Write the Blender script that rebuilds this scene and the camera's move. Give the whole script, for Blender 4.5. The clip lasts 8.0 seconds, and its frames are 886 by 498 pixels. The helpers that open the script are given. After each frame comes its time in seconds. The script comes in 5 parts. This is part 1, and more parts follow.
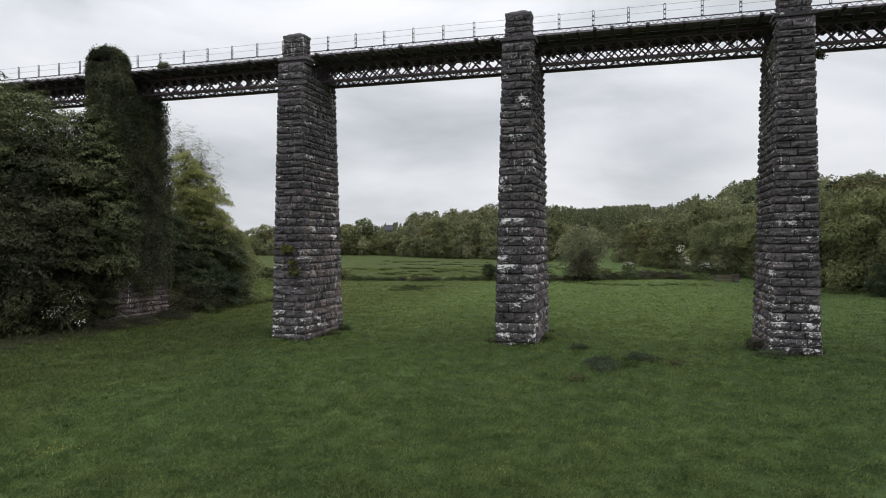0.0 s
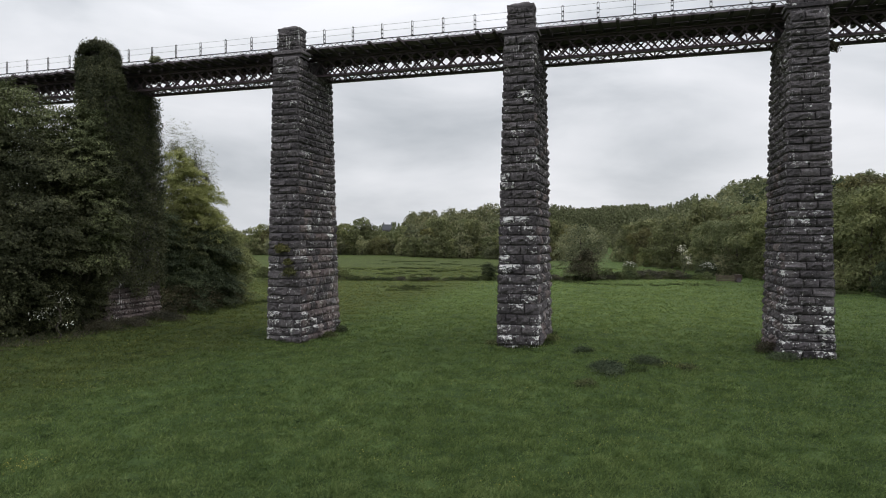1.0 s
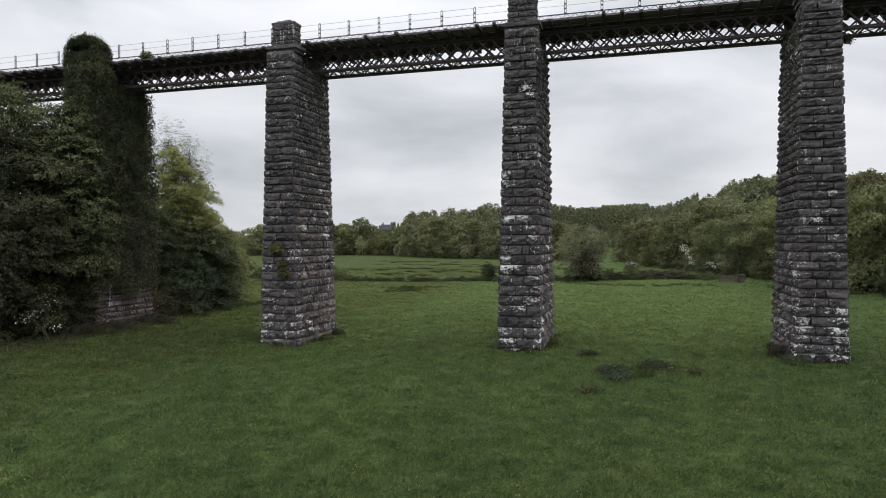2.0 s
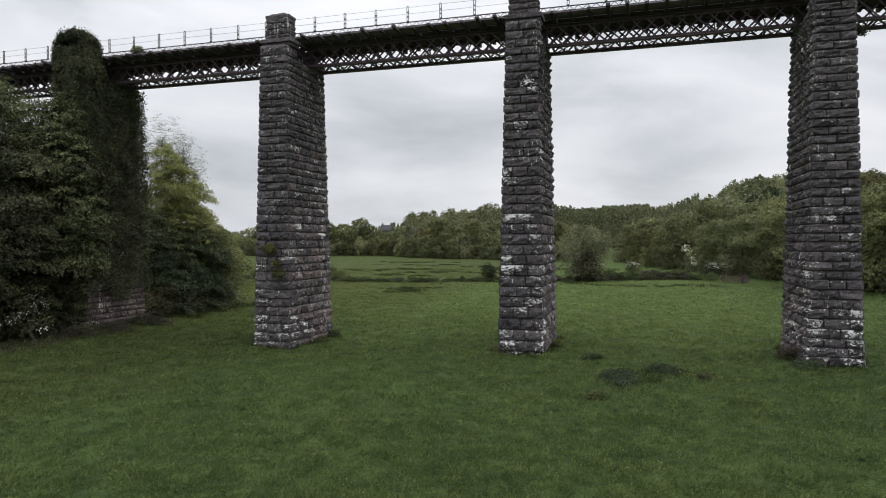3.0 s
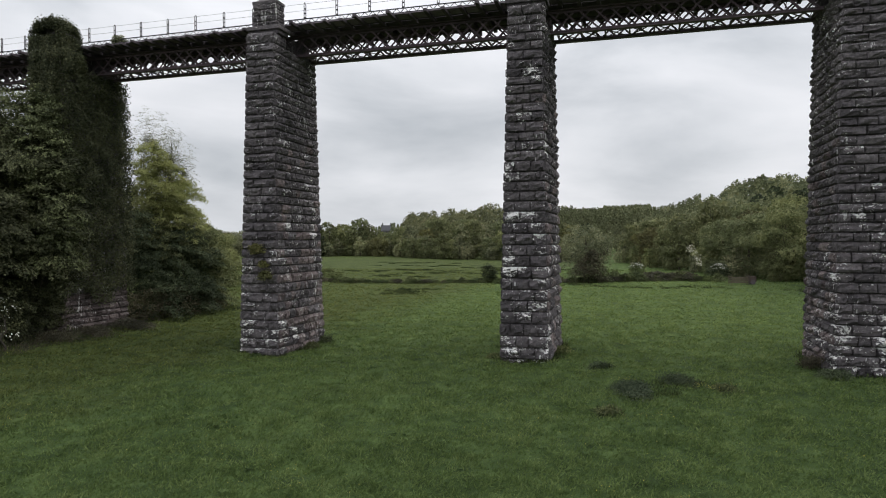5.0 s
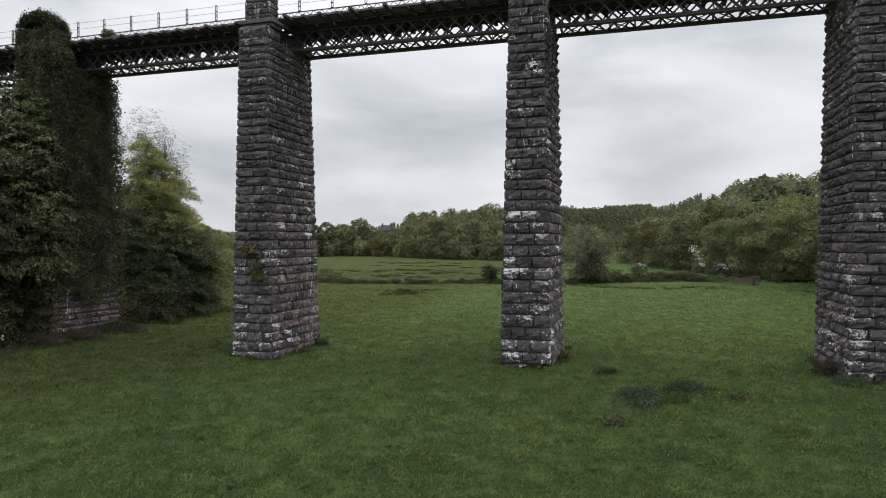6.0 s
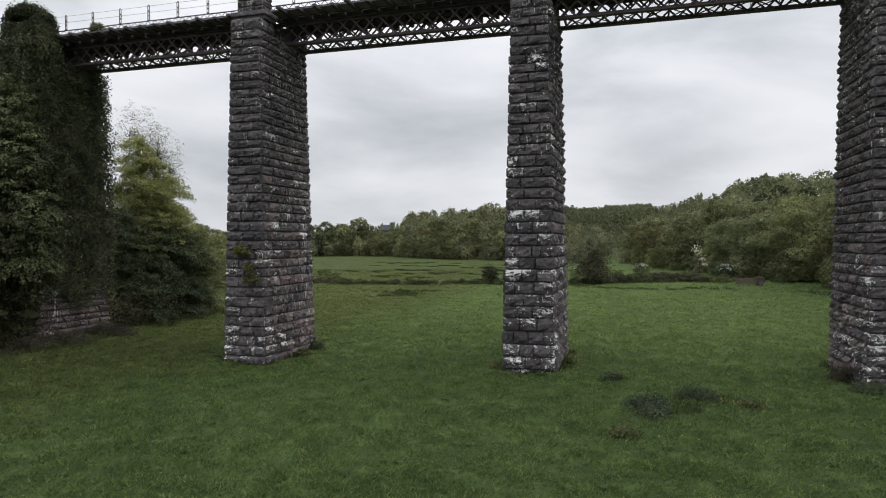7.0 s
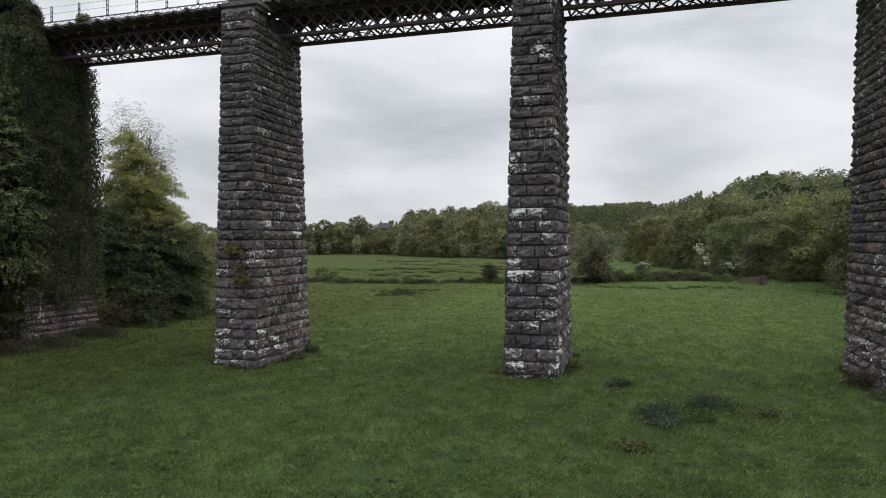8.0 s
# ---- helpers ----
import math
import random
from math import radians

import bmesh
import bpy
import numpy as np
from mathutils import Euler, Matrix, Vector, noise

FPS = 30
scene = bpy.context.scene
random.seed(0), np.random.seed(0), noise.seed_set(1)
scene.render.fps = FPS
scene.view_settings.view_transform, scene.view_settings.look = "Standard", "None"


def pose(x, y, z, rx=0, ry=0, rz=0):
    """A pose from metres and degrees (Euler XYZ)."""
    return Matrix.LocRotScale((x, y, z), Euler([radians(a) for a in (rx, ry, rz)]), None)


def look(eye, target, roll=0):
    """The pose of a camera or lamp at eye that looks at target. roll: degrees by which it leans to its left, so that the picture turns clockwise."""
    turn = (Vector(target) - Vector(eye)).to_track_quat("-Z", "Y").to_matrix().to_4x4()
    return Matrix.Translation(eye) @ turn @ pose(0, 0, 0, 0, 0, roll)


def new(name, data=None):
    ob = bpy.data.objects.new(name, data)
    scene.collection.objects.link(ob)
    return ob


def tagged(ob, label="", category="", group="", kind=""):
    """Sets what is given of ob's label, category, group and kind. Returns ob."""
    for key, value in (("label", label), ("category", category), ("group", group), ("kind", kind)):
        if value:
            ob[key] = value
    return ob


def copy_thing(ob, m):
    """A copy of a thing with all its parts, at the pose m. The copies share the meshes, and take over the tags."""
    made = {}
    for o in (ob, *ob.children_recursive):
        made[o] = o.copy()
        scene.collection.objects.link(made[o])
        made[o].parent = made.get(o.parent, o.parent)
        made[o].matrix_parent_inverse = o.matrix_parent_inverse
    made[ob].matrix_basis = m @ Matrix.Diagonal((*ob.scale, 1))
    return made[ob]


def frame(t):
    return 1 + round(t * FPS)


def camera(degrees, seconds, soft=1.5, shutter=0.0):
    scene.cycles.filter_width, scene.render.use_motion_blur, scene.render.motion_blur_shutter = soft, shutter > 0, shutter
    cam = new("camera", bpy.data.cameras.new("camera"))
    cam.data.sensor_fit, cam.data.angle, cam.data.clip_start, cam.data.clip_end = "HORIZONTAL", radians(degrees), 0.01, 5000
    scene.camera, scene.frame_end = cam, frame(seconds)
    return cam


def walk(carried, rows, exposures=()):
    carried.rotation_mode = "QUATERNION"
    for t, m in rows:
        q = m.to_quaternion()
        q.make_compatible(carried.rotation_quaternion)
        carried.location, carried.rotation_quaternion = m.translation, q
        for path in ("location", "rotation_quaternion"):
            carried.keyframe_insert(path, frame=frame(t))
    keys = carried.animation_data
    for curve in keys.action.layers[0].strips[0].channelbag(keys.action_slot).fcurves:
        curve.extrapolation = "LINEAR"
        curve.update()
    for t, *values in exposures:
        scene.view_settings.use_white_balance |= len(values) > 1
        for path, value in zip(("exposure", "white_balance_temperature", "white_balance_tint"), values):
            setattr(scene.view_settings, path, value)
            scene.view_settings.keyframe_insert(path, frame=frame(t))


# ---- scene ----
cam = camera(68.0, 8.0, 1.05)
PATH = [
    (0, (0.466, -3.562, 5.48), (-0.11, -1.647, 5.456), 0.0),
    (0.5, (0.233, -2.975, 5.454), (-0.341, -1.059, 5.431), 0.0),
    (1, (0.034, -2.453, 5.454), (-0.537, -0.536, 5.429), -0.0),
    (1.5, (-0.124, -1.895, 5.454), (-0.694, 0.022, 5.429), -0.1),
    (3, (-0.532, -0.215, 5.387), (-1.102, 1.702, 5.364), -0.1),
    (3.5, (-0.65, 0.333, 5.334), (-1.221, 2.25, 5.313), -0.1),
    (4, (-0.768, 0.9, 5.328), (-1.339, 2.817, 5.308), -0.1),
    (4.5, (-0.897, 1.442, 5.343), (-1.468, 3.358, 5.322), -0.1),
    (6, (-1.289, 3.067, 5.381), (-1.861, 4.983, 5.359), -0.1),
    (6.5, (-1.406, 3.658, 5.374), (-1.98, 5.574, 5.352), -0.1),
    (7, (-1.61, 4.226, 5.413), (-2.182, 6.143, 5.39), -0.1),
    (7.5, (-1.775, 4.803, 5.467), (-2.345, 6.72, 5.439), -0.1),
    (8, (-1.964, 5.418, 5.472), (-2.533, 7.335, 5.443), -0.1),
]
walk(cam, [(t, look(eye, target, roll)) for t, eye, target, roll in PATH])

# ---- world and light: bright overcast ----
world = bpy.data.worlds.new("overcast")
scene.world = world
world.use_nodes = True
wn, wl = world.node_tree.nodes, world.node_tree.links
wn.clear()
w_out = wn.new("ShaderNodeOutputWorld")
w_bg = wn.new("ShaderNodeBackground")
w_sky = wn.new("ShaderNodeTexSky")
w_sky.sky_type = "NISHITA"
w_sky.sun_disc = False
SUN_EL, SUN_AZ = radians(52), radians(70)
w_sky.sun_elevation, w_sky.sun_rotation = SUN_EL, SUN_AZ
w_sky.air_density, w_sky.dust_density, w_sky.ozone_density = 1.0, 4.0, 1.0
w_gain = wn.new("ShaderNodeVectorMath")
w_gain.operation = "SCALE"
w_gain.inputs["Scale"].default_value = 0.10
wl.new(w_sky.outputs[0], w_gain.inputs[0])
w_tc = wn.new("ShaderNodeTexCoord")
w_map = wn.new("ShaderNodeMapping")
w_map.inputs["Scale"].default_value = (1.0, 1.0, 3.0)
w_map.inputs["Location"].default_value = (0.35, 0.2, -0.23)
wl.new(w_tc.outputs["Generated"], w_map.inputs["Vector"])
w_n = wn.new("ShaderNodeTexNoise")
w_n.inputs["Scale"].default_value = 2.3
w_n.inputs["Detail"].default_value = 6
w_n.inputs["Roughness"].default_value = 0.5
w_n.inputs["Distortion"].default_value = 0.25
wl.new(w_map.outputs[0], w_n.inputs["Vector"])
w_r = wn.new("ShaderNodeValToRGB")
w_e = w_r.color_ramp.elements
w_e.new(0.5)
for w_k, (w_p, w_c) in enumerate(((0.34, (0.53, 0.56, 0.60)), (0.5, (0.76, 0.78, 0.82)), (0.62, (0.885, 0.895, 0.935)))):
    w_e[w_k].position, w_e[w_k].color = w_p, (*w_c, 1)
wl.new(w_n.outputs["Fac"], w_r.inputs["Fac"])
w_mix = wn.new("ShaderNodeMixRGB")
w_mix.inputs["Fac"].default_value = 0.93
wl.new(w_gain.outputs[0], w_mix.inputs[1])
wl.new(w_r.outputs[0], w_mix.inputs[2])
w_sep = wn.new("ShaderNodeSeparateXYZ")
wl.new(w_tc.outputs["Generated"], w_sep.inputs[0])
w_up = wn.new("ShaderNodeMapRange")
w_up.interpolation_type = "SMOOTHSTEP"
w_up.inputs["From Min"].default_value, w_up.inputs["From Max"].default_value = 0.15, 1.0
w_up.inputs["To Min"].default_value, w_up.inputs["To Max"].default_value = 1.0, 2.4
wl.new(w_sep.outputs["Z"], w_up.inputs["Value"])
wl.new(w_mix.outputs[0], w_bg.inputs["Color"])
wl.new(w_up.outputs[0], w_bg.inputs["Strength"])
wl.new(w_bg.outputs[0], w_out.inputs["Surface"])

sun = new("sun", bpy.data.lights.new("sun", "SUN"))
sun.data.energy, sun.data.angle, sun.data.color = 0.7, radians(25), (1.0, 0.97, 0.92)
sun.matrix_world = look((60, 30, 85), (0, 0, 0))
scene.view_settings.exposure = 0.0


# ---- materials ----
def material(name):
    m = bpy.data.materials.new(name)
    m.use_nodes = True
    b = m.node_tree.nodes["Principled BSDF"]
    return m, m.node_tree.nodes, m.node_tree.links, b


def noise_node(n, l, scale, detail=5, rough=0.55, vec=None):
    t = n.new("ShaderNodeTexNoise")
    t.inputs["Scale"].default_value, t.inputs["Detail"].default_value = scale, detail
    t.inputs["Roughness"].default_value = rough
    if vec is not None:
        l.new(vec, t.inputs["Vector"])
    return t.outputs["Fac"]


def ramp(n, l, fac, stops):
    r = n.new("ShaderNodeValToRGB")
    e = r.color_ramp.elements
    while len(e) < len(stops):
        e.new(0.5)
    for el, (p, c) in zip(e, stops):
        el.position, el.color = p, (*c, 1) if len(c) == 3 else c
    l.new(fac, r.inputs["Fac"])
    return r.outputs[0]


def mix(n, l, fac, a, b, blend="MIX"):
    m = n.new("ShaderNodeMixRGB")
    m.blend_type = blend
    for i, v in enumerate((fac, a, b)):
        if isinstance(v, (int, float)):
            m.inputs[i].default_value = v
        elif isinstance(v, tuple):
            m.inputs[i].default_value = (*v, 1)
        else:
            l.new(v, m.inputs[i])
    return m.outputs[0]


def bump(n, l, b, height, strength, dist):
    k = n.new("ShaderNodeBump")
    k.inputs["Strength"].default_value, k.inputs["Distance"].default_value = strength, dist
    l.new(height, k.inputs["Height"])
    l.new(k.outputs[0], b.inputs["Normal"])


def world_pos(n):
    return n.new("ShaderNodeNewGeometry").outputs["Position"]


def sum_of(n, l, a, c, k):
    """a + c * k"""
    s = n.new("ShaderNodeMath")
    s.operation = "MULTIPLY_ADD"
    l.new(c, s.inputs[0])
    s.inputs[1].default_value = k
    l.new(a, s.inputs[2])
    return s.outputs[0]


def stone_material(name, dark, light, lichen, lichen_col=(0.82, 0.81, 0.79), rise=0.06):
    m, n, l, b = material(name)
    pos = world_pos(n)
    rnd = n.new("ShaderNodeObjectInfo").outputs["Random"]
    isl = n.new("ShaderNodeNewGeometry").outputs["Random Per Island"]
    r = mix(n, l, 0.5, rnd, isl)
    base = ramp(n, l, r, [(0.2, dark), (0.5, tuple((a + c) / 2 for a, c in zip(dark, light))), (0.8, light)])
    grain = noise_node(n, l, 7, 8, 0.7, pos)
    base = mix(n, l, 0.85, base, ramp(n, l, grain, [(0.32, (0.5, 0.5, 0.51)), (0.5, (0.95, 0.94, 0.94)), (0.68, (1.6, 1.57, 1.55))]), "MULTIPLY")
    big = noise_node(n, l, 0.6, 4, 0.6, pos)
    base = mix(n, l, 0.6, base, ramp(n, l, big, [(0.35, (0.7, 0.69, 0.71)), (0.65, (1.25, 1.22, 1.2))]), "MULTIPLY")
    flat = n.new("ShaderNodeMapping")
    flat.inputs["Scale"].default_value = (1.0, 1.0, 1.7)
    l.new(pos, flat.inputs["Vector"])
    spots = noise_node(n, l, 5.6, 9, 0.72, flat.outputs[0])
    where = noise_node(n, l, 1.1, 3, 0.6, pos)
    gen = n.new("ShaderNodeSeparateXYZ")
    l.new(n.new("ShaderNodeTexCoord").outputs["Generated"], gen.inputs[0])
    gate = sum_of(n, l, spots, mix(n, l, 0.04, where, rnd), 0.6)
    gate = sum_of(n, l, gate, gen.outputs["Z"], rise)
    lo = 1.0 + 0.5 * rise - lichen
    mask = ramp(n, l, gate, [(lo, (0, 0, 0)), (lo + 0.02, (1, 1, 1))])
    tone = ramp(n, l, noise_node(n, l, 14, 4, 0.6, pos), [(0.3, tuple(c * 0.7 for c in lichen_col)), (0.6, lichen_col)])
    col = mix(n, l, mask, base, tone)
    # thin white lime runs down the joints
    run_map = n.new("ShaderNodeMapping")
    run_map.inputs["Scale"].default_value = (11.0, 11.0, 1.0)
    l.new(pos, run_map.inputs["Vector"])
    runs = sum_of(n, l, noise_node(n, l, 1.0, 3, 0.5, run_map.outputs[0]), noise_node(n, l, 0.55, 2, 0.5, pos), 0.55)
    run_mask = ramp(n, l, runs, [(0.965, (0, 0, 0)), (0.99, (0.8, 0.8, 0.8))])
    col = mix(n, l, run_mask, col, (0.58, 0.57, 0.56))
    l.new(col, b.inputs["Base Color"])
    b.inputs["Roughness"].default_value = 0.9
    b.inputs["Specular IOR Level"].default_value = 0.25
    rock = sum_of(n, l, noise_node(n, l, 2.6, 10, 0.72, flat.outputs[0]), grain, 0.25)
    bump(n, l, b, rock, 1.0, 0.13)
    return m


STONE = stone_material("dark gritstone", (0.062, 0.057, 0.06), (0.138, 0.127, 0.132), 0.045)
STONE_LICHEN = stone_material("gritstone with lichen", (0.06, 0.055, 0.058), (0.124, 0.114, 0.119), 0.125, rise=0.13)
STONE_WARM = stone_material("warm weathered gritstone", (0.08, 0.065, 0.065), (0.205, 0.17, 0.167), 0.085, (0.55, 0.51, 0.49))
STONE_WALL = stone_material("pinkish weathered gritstone", (0.06, 0.048, 0.047), (0.15, 0.124, 0.119), 0.08, (0.3, 0.275, 0.26))
MORTAR = stone_material("mortar", (0.048, 0.043, 0.045), (0.085, 0.077, 0.078), -0.1)


def plain(name, a, c, scale, rough=0.7, metal=0.0, bump_d=0.01):
    m, n, l, b = material(name)
    pos = world_pos(n)
    rnd = n.new("ShaderNodeObjectInfo").outputs["Random"]
    f = mix(n, l, 0.35, noise_node(n, l, scale, 6, 0.6, pos), rnd)
    l.new(ramp(n, l, f, [(0.3, a), (0.7, c)]), b.inputs["Base Color"])
    b.inputs["Roughness"].default_value, b.inputs["Metallic"].default_value = rough, metal
    b.inputs["Specular IOR Level"].default_value = 0.3
    bump(n, l, b, noise_node(n, l, scale * 4, 5, 0.6, pos), 0.5, bump_d)
    return m


IRON = plain("maroon painted iron", (0.05, 0.036, 0.041), (0.105, 0.075, 0.085), 2.5, 0.65)
RAIL_IRON = plain("dark railing iron", (0.02, 0.02, 0.021), (0.045, 0.042, 0.042), 3, 0.6)
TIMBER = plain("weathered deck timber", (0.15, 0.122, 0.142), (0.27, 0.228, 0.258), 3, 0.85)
BEAM = plain("dark tarred timber and plank shade", (0.06, 0.05, 0.056), (0.13, 0.11, 0.12), 3, 0.85)
WIRE = plain("galvanised wire", (0.12, 0.12, 0.12), (0.2, 0.2, 0.2), 3, 0.5, 0.6)
BARK = plain("bark", (0.03, 0.026, 0.02), (0.09, 0.078, 0.062), 6, 0.95, 0, 0.03)
RED_BOARD = plain("red-brown boards", (0.05, 0.038, 0.033), (0.085, 0.062, 0.052), 3, 0.9)
FEEDER_WOOD = plain("old brown wood", (0.062, 0.05, 0.038), (0.14, 0.112, 0.084), 3, 0.9)
SLATE = plain("grey slate", (0.05, 0.052, 0.056), (0.09, 0.092, 0.1), 1.5, 0.8)
RENDER_WALL = plain("grey house wall", (0.09, 0.088, 0.086), (0.15, 0.147, 0.144), 1.0, 0.9)
GLASS_DARK = plain("dark window glass", (0.015, 0.017, 0.02), (0.03, 0.032, 0.035), 1.0, 0.15)


def dry_shaded_side(n, l, pos):
    """Drier, browner sward towards the trees, their shade also painted in, in loose patches."""
    s = n.new("ShaderNodeSeparateXYZ")
    l.new(pos, s.inputs[0])
    r = n.new("ShaderNodeMapRange")
    r.inputs["From Min"].default_value, r.inputs["From Max"].default_value = -17.0, -30.0
    l.new(s.outputs["X"], r.inputs["Value"])
    k = sum_of(n, l, r.outputs[0], noise_node(n, l, 0.35, 4, 0.6, pos), 0.9)
    return ramp(n, l, k, [(0.5, (0, 0, 0)), (1.1, (1, 1, 1))])


def sward_tone(n, l, pos):
    """Lighter sward beyond the viaduct, darker towards the wood."""
    s = n.new("ShaderNodeSeparateXYZ")
    l.new(pos, s.inputs[0])
    r = n.new("ShaderNodeMapRange")
    r.inputs["From Min"].default_value, r.inputs["From Max"].default_value = 22.0, 50.0
    l.new(s.outputs["Y"], r.inputs["Value"])
    w = n.new("ShaderNodeMapRange")
    w.inputs["From Min"].default_value, w.inputs["From Max"].default_value = 5.0, 17.0
    l.new(s.outputs["X"], w.inputs["Value"])
    k = sum_of(n, l, sum_of(n, l, r.outputs[0], noise_node(n, l, 0.12, 3, 0.6, pos), 0.5), w.outputs[0], -0.75)
    shift = n.new("ShaderNodeMapRange")
    shift.inputs["From Min"].default_value, shift.inputs["From Max"].default_value = -0.6, 1.2
    l.new(k, shift.inputs["Value"])
    return ramp(n, l, shift.outputs[0], [(0.05, (0.74, 0.76, 0.76)), (0.4, (1, 1, 1)), (1.0, (1.55, 1.43, 1.34))])


def leaf_material(name, stops, patch=0.5, scale=0.35, dry=False, thin=0.28):
    m, n, l, b = material(name)
    pos = world_pos(n)
    isl = n.new("ShaderNodeNewGeometry").outputs["Random Per Island"]
    f = mix(n, l, patch, isl, ramp(n, l, noise_node(n, l, scale, 3, 0.6, pos), [(0.3, (0, 0, 0)), (0.7, (1, 1, 1))]))
    col = ramp(n, l, f, stops)
    own = n.new("ShaderNodeObjectInfo").outputs["Random"]
    if not dry:
        col = mix(n, l, 1.0, col, ramp(n, l, own, [(0.0, (0.8, 0.79, 0.76)), (0.3, (1.0, 0.94, 0.9)), (0.6, (1.0, 1.0, 1.0)), (1.0, (1.26, 1.21, 1.06))]), "MULTIPLY")
    if dry:
        col = mix(n, l, dry_shaded_side(n, l, pos), col, (0.84, 0.74, 0.7), "MULTIPLY")
        col = mix(n, l, 1.0, col, sward_tone(n, l, pos), "MULTIPLY")
    l.new(col, b.inputs["Base Color"])
    b.inputs["Roughness"].default_value = 0.6
    b.inputs["Specular IOR Level"].default_value = 0.09
    tr = n.new("ShaderNodeBsdfTranslucent")
    l.new(col, tr.inputs["Color"])
    ms = n.new("ShaderNodeMixShader")
    ms.inputs[0].default_value = thin
    l.new(b.outputs[0], ms.inputs[1])
    l.new(tr.outputs[0], ms.inputs[2])
    l.new(ms.outputs[0], n["Material Output"].inputs["Surface"])
    return m


LEAF_DARK = leaf_material("dark summer leaves", [(0.15, (0.024, 0.033, 0.019)), (0.5, (0.050, 0.066, 0.036)), (0.85, (0.112, 0.136, 0.074))])
LEAF_SYCAMORE = leaf_material("sycamore leaves", [(0.15, (0.02, 0.0235, 0.013)), (0.5, (0.041, 0.047, 0.0255)), (0.85, (0.115, 0.126, 0.068))], 0.5, 0.35, False, 0.12)
LEAF_YELLOW = leaf_material("fresh yellow-green leaves", [(0.15, (0.2, 0.225, 0.084)), (0.5, (0.33, 0.36, 0.142)), (0.85, (0.48, 0.5, 0.212))], 0.6, 0.4, False, 0.48)
LEAF_MID = leaf_material("hedge leaves", [(0.15, (0.066, 0.083, 0.04)), (0.5, (0.11, 0.13, 0.06)), (0.85, (0.178, 0.198, 0.092))])
LEAF_SPRING = leaf_material("young sycamore leaves", [(0.15, (0.046, 0.058, 0.03)), (0.5, (0.106, 0.126, 0.06)), (0.85, (0.215, 0.238, 0.118))], 0.5, 0.35, False, 0.2)
LEAF_OLIVE = leaf_material("olive spring leaves", [(0.15, (0.086, 0.1, 0.052)), (0.5, (0.15, 0.168, 0.082)), (0.85, (0.24, 0.258, 0.128))], 0.74, 0.4)
LEAF_WILLOW = leaf_material("yellowish willow leaves", [(0.15, (0.064, 0.066, 0.033)), (0.5, (0.116, 0.117, 0.054)), (0.85, (0.192, 0.189, 0.086))], 0.74, 0.4)
# Paler and bluer than near leaves: distance haze put into the colour.
LEAF_WOOD_HAZE = leaf_material("hazy mixed woodland leaves", [(0.2, (0.085, 0.1, 0.06)), (0.5, (0.155, 0.17, 0.092)), (0.8, (0.25, 0.258, 0.142))], 0.75, 0.16)
LEAF_GREY = leaf_material("pale willow leaves", [(0.15, (0.112, 0.123, 0.074)), (0.5, (0.19, 0.204, 0.118)), (0.85, (0.29, 0.3, 0.176))])
LEAF_CONIFER = leaf_material("conifer needles", [(0.15, (0.084, 0.102, 0.058)), (0.5, (0.136, 0.158, 0.086)), (0.85, (0.205, 0.226, 0.124))])
LEAF_IVY = leaf_material("ivy leaves", [(0.15, (0.036, 0.044, 0.026)), (0.5, (0.066, 0.078, 0.044)), (0.85, (0.14, 0.156, 0.086))], 0.45, 0.8)
LEAF_BRAMBLE = leaf_material("brown bramble and nettle", [(0.15, (0.039, 0.040, 0.029)), (0.5, (0.078, 0.074, 0.052)), (0.85, (0.130, 0.118, 0.085))])
LEAF_NETTLE = leaf_material("dusky nettle leaves", [(0.15, (0.036, 0.05, 0.03)), (0.5, (0.066, 0.088, 0.052)), (0.85, (0.12, 0.148, 0.09))])
LEAF_RUSH = leaf_material("dark rushes", [(0.15, (0.033, 0.048, 0.02)), (0.5, (0.055, 0.075, 0.03)), (0.85, (0.09, 0.11, 0.046))])
LEAF_DOCK = leaf_material("dark dock leaves", [(0.15, (0.04, 0.068, 0.03)), (0.5, (0.064, 0.1, 0.043)), (0.85, (0.105, 0.145, 0.064))])
BLOSSOM = leaf_material("white blossom", [(0.15, (0.25, 0.26, 0.2)), (0.5, (0.55, 0.55, 0.49)), (0.85, (0.8, 0.8, 0.74))])
BUTTERCUP = leaf_material("yellow buttercup petals", [(0.15, (0.4, 0.33, 0.06)), (0.5, (0.52, 0.44, 0.1)), (0.85, (0.62, 0.55, 0.16))])
WALLFLOWER = leaf_material("yellow-green stonecrop", [(0.15, (0.06, 0.066, 0.03)), (0.5, (0.125, 0.128, 0.056)), (0.85, (0.22, 0.212, 0.098))])
BLADE = leaf_material("grass blades", [(0.15, (0.054, 0.085, 0.027)), (0.5, (0.096, 0.139, 0.046)), (0.85, (0.166, 0.213, 0.081))], 0.48, 1.1, True, 0.45)

GRASS, gn, gl, gb = material("meadow grass")
g_pos = world_pos(gn)
g_a = noise_node(gn, gl, 0.16, 4, 0.6, g_pos)
g_b = noise_node(gn, gl, 1.3, 6, 0.65, g_pos)
g_c = noise_node(gn, gl, 16.0, 6, 0.75, g_pos)
g_col = ramp(gn, gl, g_b, [(0.3, (0.018, 0.033, 0.011)), (0.5, (0.037, 0.062, 0.020)), (0.7, (0.066, 0.102, 0.035))])
g_col = mix(gn, gl, 0.7, g_col, ramp(gn, gl, g_a, [(0.32, (0.72, 0.74, 0.7)), (0.68, (1.28, 1.22, 1.2))]), "MULTIPLY")
